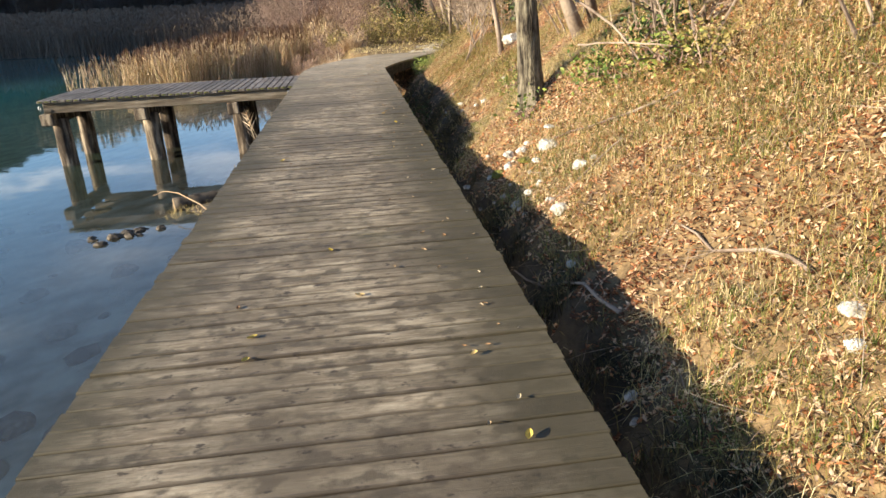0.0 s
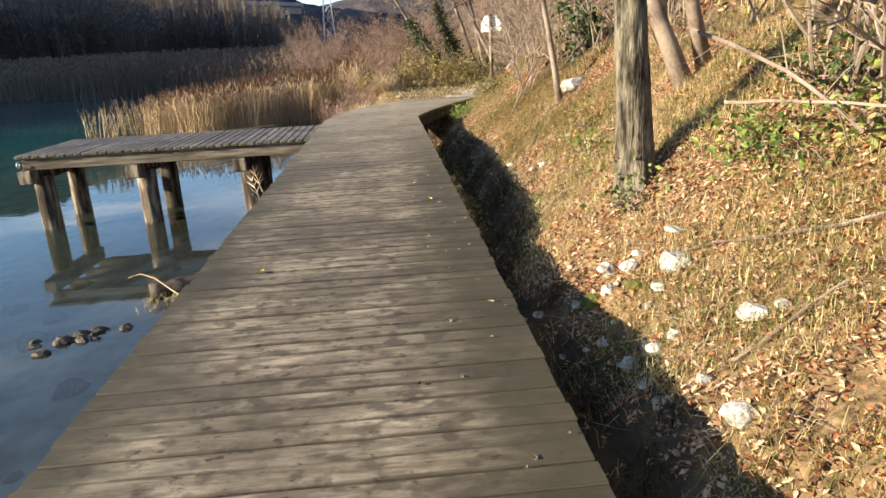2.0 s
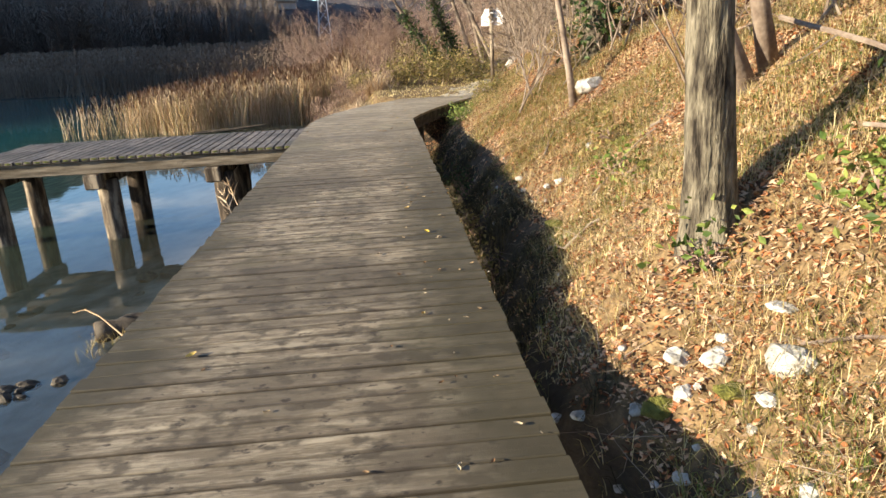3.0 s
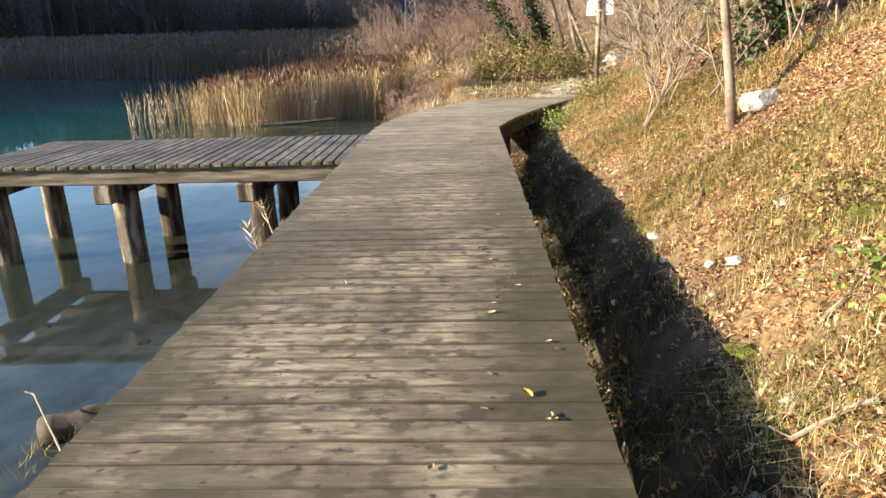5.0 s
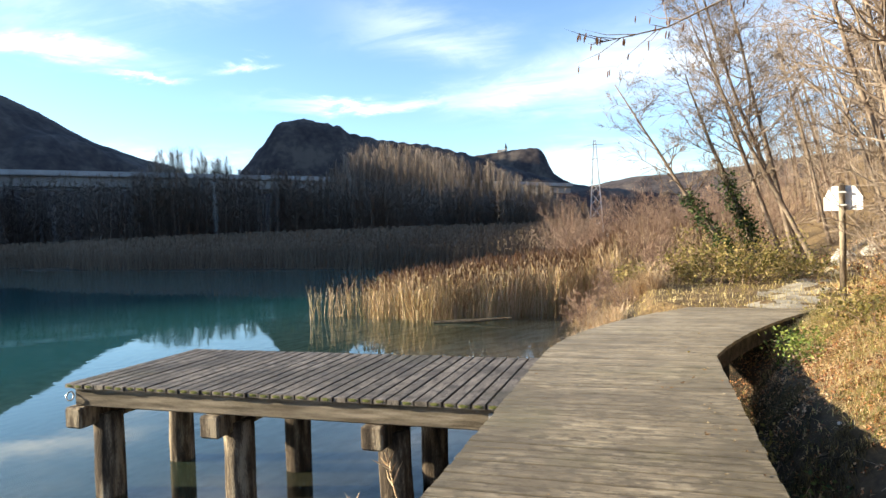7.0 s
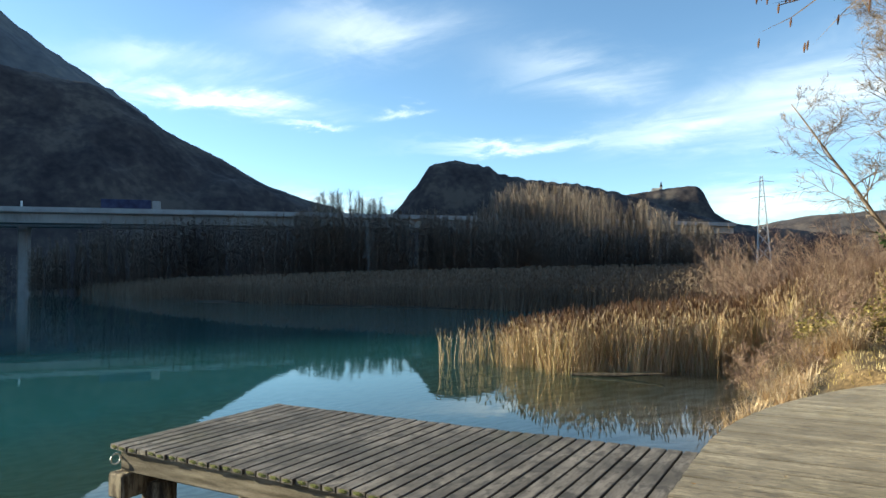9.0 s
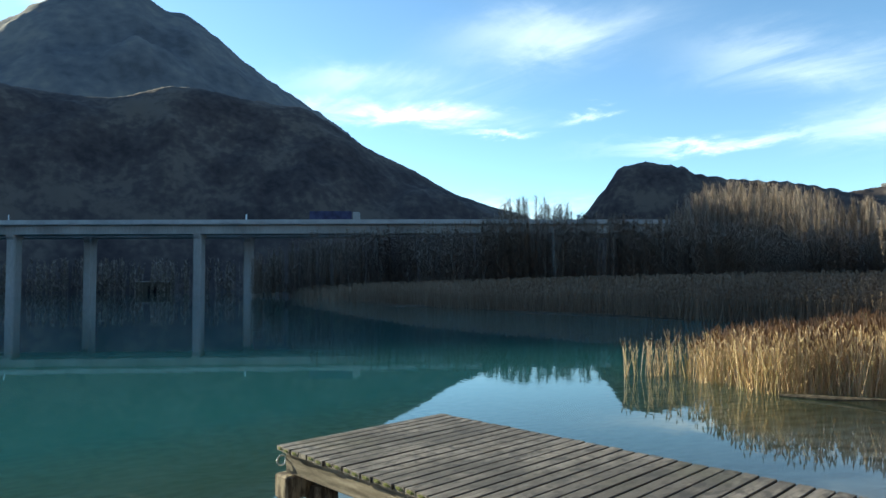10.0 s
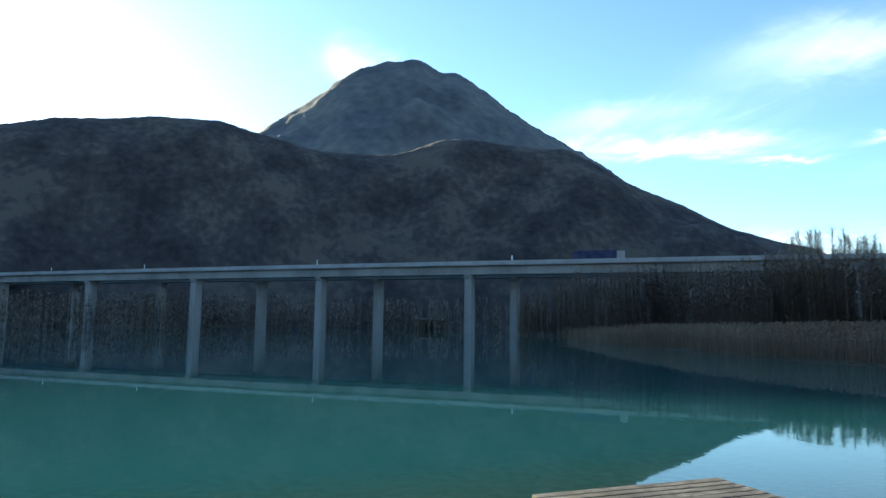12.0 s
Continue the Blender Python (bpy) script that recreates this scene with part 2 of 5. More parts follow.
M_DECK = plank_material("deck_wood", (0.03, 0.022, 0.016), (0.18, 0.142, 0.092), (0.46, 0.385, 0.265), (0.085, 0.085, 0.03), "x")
M_DOCK = plank_material("dock_wood", (0.06, 0.05, 0.042), (0.17, 0.145, 0.12), (0.32, 0.28, 0.24), (0.09, 0.09, 0.045), "y")
M_BEAM = material("beam_wood", [(0.08, 0.062, 0.04), (0.18, 0.148, 0.105), (0.29, 0.245, 0.185)], 2.0, 0.8, 0.4, 30, (1, 10, 10), per_object=0.1)
M_DARKWOOD = material("dark_wood", [(0.03, 0.024, 0.018), (0.07, 0.055, 0.04), (0.12, 0.10, 0.075)], 2.0, 0.85, 0.4, 30, (4, 4, 4))
M_CATKIN = material("catkins", [(0.07, 0.035, 0.022), (0.13, 0.07, 0.045), (0.19, 0.11, 0.07)], 0.5, 0.95, 0.0, 30, coords="World", per_island=0.4, fine=0.1)
M_POST = material("post_wood", [(0.022, 0.016, 0.011), (0.055, 0.040, 0.028), (0.13, 0.10, 0.07), (0.34, 0.28, 0.20)], 2.2, 0.9, 0.7, 25, (5, 5, 0.9), per_object=0.12)
M_MOSS = material("moss", [(0.05, 0.055, 0.02), (0.10, 0.11, 0.03), (0.17, 0.17, 0.06)], 9, 0.95, 0.7, 60)
M_MOSSGREEN = material("green_moss", [(0.06, 0.06, 0.012), (0.13, 0.13, 0.025), (0.22, 0.2, 0.05)], 12, 0.95, 1.0, 80)
M_BARK = material("bark", [(0.018, 0.014, 0.010), (0.075, 0.062, 0.044), (0.15, 0.13, 0.09), (0.24, 0.21, 0.15)], 7.0, 0.95, 1.0, 30, (3.0, 3.0, 0.7), per_object=0.06)
M_TWIG = material("twig_bark", [(0.10, 0.07, 0.052), (0.20, 0.152, 0.115), (0.31, 0.25, 0.19)], 3.0, 0.9, 0.3, 30, (1, 1, 1), per_object=0.10, per_island=0.25)
M_SHRUB = material("shrub_twigs", [(0.11, 0.065, 0.05), (0.23, 0.15, 0.115), (0.35, 0.26, 0.19)], 2.0, 0.9, 0.2, 30, per_island=0.35)
M_IVY = material("ivy_leaves", [(0.012, 0.03, 0.008), (0.035, 0.07, 0.018), (0.09, 0.13, 0.035)], 6, 0.55, 0.2, 40, per_island=0.4, translucent=0.2)
M_BUSH = material("bramble_leaves", [(0.08, 0.075, 0.018), (0.22, 0.19, 0.05), (0.40, 0.31, 0.12)], 2, 0.6, 0.2, 40, per_island=0.45, translucent=0.25)
M_GREENLEAF = material("green_leaves", [(0.05, 0.085, 0.015), (0.13, 0.19, 0.035), (0.28, 0.32, 0.08)], 4, 0.55, 0.2, 40, per_island=0.45, translucent=0.25)
# Soil made extra dark, with the ditch's shade put into its colour.
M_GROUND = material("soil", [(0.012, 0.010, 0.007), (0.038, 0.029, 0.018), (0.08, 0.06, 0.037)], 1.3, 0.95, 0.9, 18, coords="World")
M_LEAF = material("leaf_litter", [(0.11, 0.045, 0.02), (0.36, 0.13, 0.045), (0.56, 0.26, 0.12), (0.68, 0.48, 0.30)], 0.7, 0.75, 0.2, 30, coords="World", per_island=0.7, fine=0.2, translucent=0.15)
M_LEAFY = material("yellow_leaf", [(0.42, 0.30, 0.04), (0.55, 0.42, 0.10), (0.5, 0.36, 0.16)], 5, 0.6, 0.2, 30, per_object=0.4)
M_DRYLEAF = material("brown_leaf", [(0.17, 0.09, 0.04), (0.34, 0.22, 0.11), (0.5, 0.4, 0.25)], 5, 0.7, 0.2, 30, per_object=0.5)
M_GRASS = material("dry_grass", [(0.25, 0.20, 0.055), (0.45, 0.35, 0.13), (0.62, 0.49, 0.22), (0.74, 0.61, 0.34)], 0.6, 0.8, 0.0, 30, coords="World", per_island=0.5, fine=0.1, translucent=0.25)
M_GREENGRASS = material("green_grass", [(0.07, 0.12, 0.016), (0.17, 0.22, 0.04), (0.34, 0.33, 0.10)], 1.0, 0.7, 0.0, 30, coords="World", per_island=0.5, fine=0.1, translucent=0.3)
# Weed colours darkened: the shade in the ditch is put into them.
M_SHADEWEED = material("shaded_weeds", [(0.022, 0.018, 0.008), (0.06, 0.05, 0.02), (0.13, 0.105, 0.05)], 1.5, 0.9, 0.0, 30, coords="World", per_island=0.6, fine=0.1, translucent=0.15)
M_REED = material("reed_stems", [(0.33, 0.215, 0.115), (0.56, 0.405, 0.24), (0.74, 0.59, 0.41)], 0.35, 0.75, 0.0, 30, coords="World", per_island=0.4, fine=0.1, translucent=0.2)
M_REEDGREEN = material("green_reed_stems", [(0.29, 0.235, 0.10), (0.46, 0.365, 0.18), (0.62, 0.50, 0.29)], 0.35, 0.75, 0.0, 30, coords="World", per_island=0.4, fine=0.1, translucent=0.2)
M_PLUME = material("reed_plumes", [(0.20, 0.12, 0.07), (0.33, 0.21, 0.13), (0.46, 0.33, 0.22)], 0.5, 0.95, 0.0, 30, coords="World", per_island=0.4, fine=0.1, translucent=0.2)
# Reed colours darkened, with the mountain's shade put into them.
M_SHADEREED = material("far_reeds", [(0.12, 0.085, 0.058), (0.175, 0.13, 0.09), (0.23, 0.175, 0.125)], 0.08, 0.9, 0.0, 5, coords="World", per_island=0.3, fine=0.1)
M_FARTREE = material("far_tree_twigs", [(0.125, 0.10, 0.088), (0.20, 0.165, 0.14), (0.30, 0.245, 0.195)], 0.05, 0.95, 0.0, 5, coords="World", per_island=0.4, fine=0.1)
# Paler copy of the far tree twigs, with sunlight put into the colour.
M_SUNTWIG = material("sunlit_twigs", [(0.14, 0.11, 0.085), (0.28, 0.225, 0.18), (0.44, 0.36, 0.285)], 0.05, 0.95, 0.0, 5, coords="World", per_island=0.4, fine=0.1)
M_MUDDY = material("wet_mud", [(0.03, 0.024, 0.016), (0.07, 0.056, 0.038), (0.14, 0.115, 0.08)], 6, 0.7, 0.8, 25)
M_ROCK = material("limestone", [(0.20, 0.18, 0.14), (0.42, 0.40, 0.35), (0.60, 0.58, 0.53)], 14, 0.85, 0.8, 35, per_object=0.1)
M_MUD = material("lake_stones", [(0.06, 0.05, 0.036), (0.14, 0.12, 0.09), (0.25, 0.22, 0.17)], 5, 0.8, 0.6, 25, per_object=0.3)
M_CONCRETE = material("concrete", [(0.22, 0.215, 0.21), (0.29, 0.28, 0.27), (0.36, 0.35, 0.34)], 0.12, 0.9, 0.2, 2.0, (1, 1, 0.3), coords="World")
M_PARAPET = material("pale_parapet", [(0.28, 0.28, 0.28), (0.34, 0.34, 0.34), (0.4, 0.4, 0.4)], 0.2, 0.7, 0.1, 2.0, coords="World")
M_WHITE = material("white_paint", [(0.74, 0.74, 0.74), (0.80, 0.80, 0.79), (0.84, 0.84, 0.83)], 5, 0.5, 0.05, 40)
M_STEEL = material("galvanised_steel", [(0.35, 0.36, 0.37), (0.5, 0.51, 0.52), (0.6, 0.6, 0.6)], 5, 0.45, 0.1, 40, metal=0.7)
M_TRUCK = material("blue_tarpaulin", [(0.02, 0.022, 0.06), (0.03, 0.035, 0.09), (0.05, 0.055, 0.12)], 0.5, 0.6, 0.1, 5)
M_TYRE = material("rubber", [(0.015, 0.015, 0.015), (0.025, 0.025, 0.025), (0.04, 0.04, 0.04)], 5, 0.9, 0.2, 30)
M_GRAVEL = material("path_gravel", [(0.30, 0.25, 0.18), (0.42, 0.37, 0.28), (0.55, 0.5, 0.4)], 2.5, 0.95, 0.8, 45, coords="World")
M_FOREST = material("forest_slope", [(0.028, 0.024, 0.028), (0.046, 0.038, 0.041), (0.064, 0.053, 0.053), (0.100, 0.083, 0.074)], 0.03, 1.0, 0.0, 0.2, (1, 1, 1), coords="World", fine=0.55)
# Aerial haze is put into this colour: paler and bluer than M_FOREST.
M_HAZEFOREST = material("hazed_forest_slope", [(0.056, 0.062, 0.078), (0.080, 0.087, 0.105), (0.102, 0.108, 0.124), (0.14, 0.138, 0.142)], 0.008, 1.0, 0.0, 0.06, (1, 1, 1), coords="World", fine=0.55)
M_CLIFF = material("grey_cliff", [(0.16, 0.15, 0.14), (0.27, 0.26, 0.24), (0.38, 0.36, 0.33)], 0.05, 1.0, 0.0, 0.2, (1, 1, 0.4), coords="World")


def add_silt(m):
    """Below the waterline the soil turns to pale grey-green silt."""
    n, l = m.node_tree.nodes, m.node_tree.links
    geo, sep, mr, mx = n.new("ShaderNodeNewGeometry"), n.new("ShaderNodeSeparateXYZ"), n.new("ShaderNodeMapRange"), n.new("ShaderNodeMixRGB")
    tex, ramp = n.new("ShaderNodeTexNoise"), n.new("ShaderNodeValToRGB")
    tex.inputs["Scale"].default_value, tex.inputs["Detail"].default_value = 1.6, 8
    ramp.color_ramp.elements[0].position, ramp.color_ramp.elements[0].color = 0.36, (0.20, 0.19, 0.15, 1)
    ramp.color_ramp.elements[1].position, ramp.color_ramp.elements[1].color = 0.64, (0.66, 0.61, 0.52, 1)
    l.new(geo.outputs["Position"], sep.inputs[0])
    l.new(geo.outputs["Position"], tex.inputs["Vector"])
    l.new(tex.outputs[0], ramp.inputs[0])
    l.new(sep.outputs[2], mr.inputs[0])
    mr.inputs[1].default_value, mr.inputs[2].default_value, mr.inputs[3].default_value, mr.inputs[4].default_value = -1.45, -1.62, 0, 1
    b = n["Principled BSDF"]
    old = b.inputs["Base Color"].links[0].from_socket
    l.new(mr.outputs[0], mx.inputs[0])
    l.new(old, mx.inputs[1])
    l.new(ramp.outputs[0], mx.inputs[2])
    l.new(mx.outputs[0], b.inputs["Base Color"])


def add_litter_mat(m):
    """Higher on the bank the soil lies under matted old leaves and straw. Below, it keeps the painted ditch shade."""
    n, l = m.node_tree.nodes, m.node_tree.links
    geo, sep, mr, mx = n.new("ShaderNodeNewGeometry"), n.new("ShaderNodeSeparateXYZ"), n.new("ShaderNodeMapRange"), n.new("ShaderNodeMixRGB")
    tex, ramp = n.new("ShaderNodeTexNoise"), n.new("ShaderNodeValToRGB")
    tex.inputs["Scale"].default_value, tex.inputs["Detail"].default_value, tex.inputs["Roughness"].default_value = 14.0, 8, 0.7
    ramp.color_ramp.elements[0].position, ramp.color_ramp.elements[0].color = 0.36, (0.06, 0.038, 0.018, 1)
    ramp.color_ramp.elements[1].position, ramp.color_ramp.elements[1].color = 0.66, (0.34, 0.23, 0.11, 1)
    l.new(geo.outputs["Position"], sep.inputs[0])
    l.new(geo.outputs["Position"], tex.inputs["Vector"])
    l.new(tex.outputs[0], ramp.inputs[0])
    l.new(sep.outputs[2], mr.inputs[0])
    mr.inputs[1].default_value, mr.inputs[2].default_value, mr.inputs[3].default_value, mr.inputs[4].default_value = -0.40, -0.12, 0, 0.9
    b = n["Principled BSDF"]
    old = b.inputs["Base Color"].links[0].from_socket
    l.new(mr.outputs[0], mx.inputs[0])
    l.new(old, mx.inputs[1])
    l.new(ramp.outputs[0], mx.inputs[2])
    l.new(mx.outputs[0], b.inputs["Base Color"])


add_silt(M_GROUND)
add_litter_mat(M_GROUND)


def water_material():
    """Lake water: mirror by the angle, clear in the shallows, turbid blue-green where it gets deep."""
    m = bpy.data.materials.new("lake_water")
    m.use_nodes = True
    n, l = m.node_tree.nodes, m.node_tree.links
    n.remove(n["Principled BSDF"])
    geo = n.new("ShaderNodeNewGeometry")
    sep = n.new("ShaderNodeSeparateXYZ")
    l.new(geo.outputs["Position"], sep.inputs[0])
    rip, rip2 = n.new("ShaderNodeTexNoise"), n.new("ShaderNodeTexNoise")
    rip.inputs["Scale"].default_value, rip.inputs["Detail"].default_value = 1.1, 3
    rip2.inputs["Scale"].default_value, rip2.inputs["Detail"].default_value = 0.12, 2
    mp = n.new("ShaderNodeMapping")
    mp.inputs["Rotation"].default_value = (0, 0, radians(35))
    mp.inputs["Scale"].default_value = (0.6, 2.0, 1)
    l.new(geo.outputs["Position"], mp.inputs[0])
    l.new(mp.outputs[0], rip.inputs["Vector"])
    l.new(mp.outputs[0], rip2.inputs["Vector"])
    add = n.new("ShaderNodeMath")
    add.operation = "MULTIPLY_ADD"
    add.inputs[1].default_value = 2.5
    l.new(rip2.outputs[0], add.inputs[0])
    l.new(rip.outputs[0], add.inputs[2])
    bp = n.new("ShaderNodeBump")
    bp.inputs["Strength"].default_value, bp.inputs["Distance"].default_value = 0.05, 0.03
    l.new(add.outputs[0], bp.inputs["Height"])
    deep = n.new("ShaderNodeMapRange")
    deep.inputs[1].default_value, deep.inputs[2].default_value = -3.2, -15.0
    deep.inputs[3].default_value, deep.inputs[4].default_value = 0.20, 0.96
    hue, hue_at = n.new("ShaderNodeValToRGB"), n.new("ShaderNodeMapRange")
    hue_at.inputs[1].default_value, hue_at.inputs[2].default_value = -1.5, -14.0
    murk = hue.color_ramp.elements
    murk[0].position, murk[0].color = 0.08, (0.15, 0.145, 0.11, 1)
    murk[1].position, murk[1].color = 1.0, (0.020, 0.095, 0.10, 1)
    murk.new(0.38).color = (0.06, 0.10, 0.065, 1)
    l.new(sep.outputs[0], hue_at.inputs[0])
    l.new(hue_at.outputs[0], hue.inputs[0])
    l.new(sep.outputs[0], deep.inputs[0])
    clear, body, gloss = n.new("ShaderNodeBsdfTransparent"), n.new("ShaderNodeBsdfDiffuse"), n.new("ShaderNodeBsdfGlossy")
    clear.inputs[0].default_value = (0.88, 0.92, 0.84, 1)
    l.new(hue.outputs[0], body.inputs[0])
    gloss.inputs[0].default_value, gloss.inputs["Roughness"].default_value = (1, 1, 1, 1), 0.015
    fr = n.new("ShaderNodeFresnel")
    fr.inputs["IOR"].default_value = 1.333
    l.new(bp.outputs[0], gloss.inputs["Normal"])
    l.new(bp.outputs[0], fr.inputs["Normal"])
    a, c = n.new("ShaderNodeMixShader"), n.new("ShaderNodeMixShader")
    l.new(deep.outputs[0], a.inputs[0])
    l.new(clear.outputs[0], a.inputs[1])
    l.new(body.outputs[0], a.inputs[2])
    l.new(fr.outputs[0], c.inputs[0])
    l.new(a.outputs[0], c.inputs[1])
    l.new(gloss.outputs[0], c.inputs[2])
    l.new(c.outputs[0], n["Material Output"].inputs[0])
    return m


M_WATER = water_material()


# ---------------- mesh helpers ----------------
def mesh_object(name, verts, faces, mat, parent=None, label="", smooth=False, mats=None, index=None):
    me = bpy.data.meshes.new(name)
    me.from_pydata([tuple(v) for v in verts], [], faces)
    for mm in (mats or [mat]):
        me.materials.append(mm)
    if index is not None:
        me.polygons.foreach_set("material_index", index)
    if smooth:
        me.polygons.foreach_set("use_smooth", [True] * len(me.polygons))
    me.update()
    ob = new(name, me)
    if parent is not None:
        ob.parent = parent
    if label:
        ob["label"] = label
    return ob


def part(name, bm, mat, parent, label="", smooth=False):
    me = bpy.data.meshes.new(name)
    bm.to_mesh(me)
    bm.free()
    me.materials.append(mat)
    if smooth:
        me.polygons.foreach_set("use_smooth", [True] * len(me.polygons))
    ob = new(name, me)
    if parent is not None:
        ob.parent = parent
    if label:
        ob["label"] = label
    return ob


def box_bm(x0, y0, z0, x1, y1, z1, bevel=0.0):
    bm = bmesh.new()
    bmesh.ops.create_cube(bm, size=1.0)
    for v in bm.verts:
        v.co = Vector(((x0 + x1) / 2 + v.co.x * (x1 - x0), (y0 + y1) / 2 + v.co.y * (y1 - y0), (z0 + z1) / 2 + v.co.z * (z1 - z0)))
    if bevel:
        bmesh.ops.bevel(bm, geom=bm.edges[:], offset=bevel, segments=1, affect="EDGES")
    return bm


def empty(name, place=(0, 0, 0)):
    ob = new(name)
    ob.location = place
    return ob


def tube(V, F, pts, radii, sides):
    """A tapering tube through pts."""
    base = len(V)
    for k, p in enumerate(pts):
        d = (pts[min(k + 1, len(pts) - 1)] - pts[max(k - 1, 0)]).normalized()
        u = d.orthogonal().normalized()
        w = d.cross(u)
        for s in range(sides):
            a = 2 * math.pi * s / sides
            V.append(p + (u * math.cos(a) + w * math.sin(a)) * radii[k])
    for k in range(len(pts) - 1):
        for s in range(sides):
            a, b = base + k * sides + s, base + k * sides + (s + 1) % sides
            F.append((a, b, b + sides, a + sides))
    F.append(tuple(base + s for s in range(sides))[::-1])
    F.append(tuple(base + (len(pts) - 1) * sides + s for s in range(sides)))


def wander(p, d, length, steps, rng, bend=0.12, lift=0.0):
    pts, q, e = [p.copy()], p.copy(), d.normalized()
    for _ in range(steps):
        e = (e + Vector((rng.uniform(-bend, bend), rng.uniform(-bend, bend), rng.uniform(-bend, bend) + lift))).normalized()
        q = q + e * (length / steps)
        pts.append(q.copy())
    return pts


def rock_mesh(name, rng, sx, sy, sz):
    bm = bmesh.new()
    bmesh.ops.create_icosphere(bm, subdivisions=2, radius=1.0)
    off = Vector((rng.uniform(0, 50), rng.uniform(0, 50), rng.uniform(0, 50)))
    for v in bm.verts:
        k = 1 + 0.42 * noise.noise(v.co * 1.3 + off) + 0.16 * noise.noise(v.co * 3.5 + off)
        k -= 0.30 * max(0.0, noise.noise(v.co * 0.9 + off * 1.7))
        v.co = Vector((v.co.x * sx * k, v.co.y * sy * k, max(v.co.z, -0.5) * sz * k))
    me = bpy.data.meshes.new(name)
    bm.to_mesh(me)
    bm.free()
    return me


# ---------------- ground, lake ----------------
def smooth01(a, b, v):
    t = np.clip((v - a) / (b - a), 0, 1)
    return t * t * (3 - 2 * t)


SHORE = np.array([(0.0, -260), (0.0, 18.8), (-1.5, 20.4), (-1.7, 27), (-2.2, 33), (-2, 46), (-8, 59), (-25, 57.5), (-42, 61), (-70, 65),
                  (-115, 85), (-160, 103), (-300, 215), (-400, 160), (-375, 70), (-292, 8), (-265, -40), (-255, -150), (-300, -330)], float)


def shore_distance(x, y):
    """Metres inland of the waterline (negative: out on the lake)."""
    best = np.full(x.shape, 1e9)
    inside = np.zeros(x.shape, bool)
    n = len(SHORE)
    for k in range(n):
        (ax, ay), (bx, by) = SHORE[k], SHORE[(k + 1) % n]
        t = np.clip(((x - ax) * (bx - ax) + (y - ay) * (by - ay)) / ((bx - ax) ** 2 + (by - ay) ** 2), 0, 1)
        best = np.minimum(best, np.hypot(x - ax - t * (bx - ax), y - ay - t * (by - ay)))
        cross = ((ay > y) != (by > y)) & (x < (bx - ax) * (y - ay) / (by - ay + 1e-12) + ax)
        inside ^= cross
    return np.where(inside, -best, best)


def wobble(x, y, s):
    return (np.sin(x * 1.7 * s + 1.3 * np.sin(y * 1.1 * s)) + np.sin(y * 2.3 * s + 1.7 * np.sin(x * 0.9 * s + 2)) + np.sin((x + y) * 1.1 * s + 4)) / 3


def ground_height(x, y):
    x, y = np.asarray(x, float), np.asarray(y, float)
    toe = np.interp(y, [-8, 4.3, 5.1, 5.8, 7, 8.5, 12, 15, 17, 19, 20], [1.05, 1.02, 0.85, 0.85, 1.2, 1.42, 1.58, 1.45, 1.55, 2.1, 2.4])
    s = x - toe
    bank = np.where(s < 0, -1.0 + 0.29 * s, np.where(s < 0.35, -1.0 + s * 1.6, -0.443 + (s - 0.35) * 0.86))
    top = 1.25
    bank = np.where(bank > top, top + (bank - top) * 0.55, bank)
    bank = np.where(s < -1.45, -1.43 + (s + 1.45) * 0.13, bank)
    d = shore_distance(x, y)
    near = smooth01(-14, -5, x)
    flat = np.where(d < 0, WATER + 0.16 * d, WATER + near * np.minimum(1.40, 0.75 * d) + (1 - near) * np.minimum(1.2, 0.03 * d))
    hill = np.maximum(0, x - 5.0 - 0.05 * np.maximum(0, y - 20)) * 0.5
    flat = flat + hill
    z = bank + (flat - bank) * smooth01(17.0, 20.1, y)
    t = np.maximum(0.0, y - 15.2)
    under = (x > -1.3) & (x < 0.85 + 0.25 * t + 0.04 * t * t) & (y < 19.9)
    z = np.where(under, np.minimum(z, -0.36), z)
    z = np.where(z > 8, 8 + 90 * (1 - np.exp(-(z - 8) / 90)), z)
    z = np.maximum(z, -5.0)
    dry = smooth01(-1.3, 0.1, z)
    z = z + 0.15 * np.exp(-((x - 2.05) ** 2 + (y - 5.2) ** 2) / 0.35)
    ditch = smooth01(0.0, 0.25, s) * (1 - smooth01(0.75, 1.3, s)) * smooth01(-6, -4, y) * (1 - smooth01(15.5, 17, y))
    z = z + ditch * (0.07 * wobble(x * 1.3, y, 3.9) + 0.05 * wobble(x, y * 1.2, 8.7) + 0.03 * np.sin(y * 1.3 + 2))
    return z + dry * (0.05 * wobble(x, y, 2.1) + 0.025 * wobble(x, y, 6.3)) + 0.02 * wobble(x, y, 3.0)


def ground_at(x, y):
    return float(ground_height(np.array([x]), np.array([y]))[0])


def axis(lo, hi, fine, far_lo, far_hi):
    inner = list(np.arange(lo, hi, fine))
    step, v, right = fine, hi, []
    while v < far_hi:
        right.append(v)
        step *= 1.16
        v += step
    step, v, left = fine, lo, []
    while v > far_lo:
        step *= 1.16
        v -= step
        left.append(v)
    return np.array(left[::-1] + inner + right)


gx, gy = axis(-3.2, 6.5, 0.11, -2600, 2600), axis(-3.0, 22.0, 0.16, -2600, 2600)
GX, GY = np.meshgrid(gx, gy)
GZ = ground_height(GX, GY)
nx, ny = len(gx), len(gy)
idx = np.arange(nx * ny).reshape(ny, nx)
quads = np.stack([idx[:-1, :-1], idx[:-1, 1:], idx[1:, 1:], idx[1:, :-1]], -1).reshape(-1, 4)
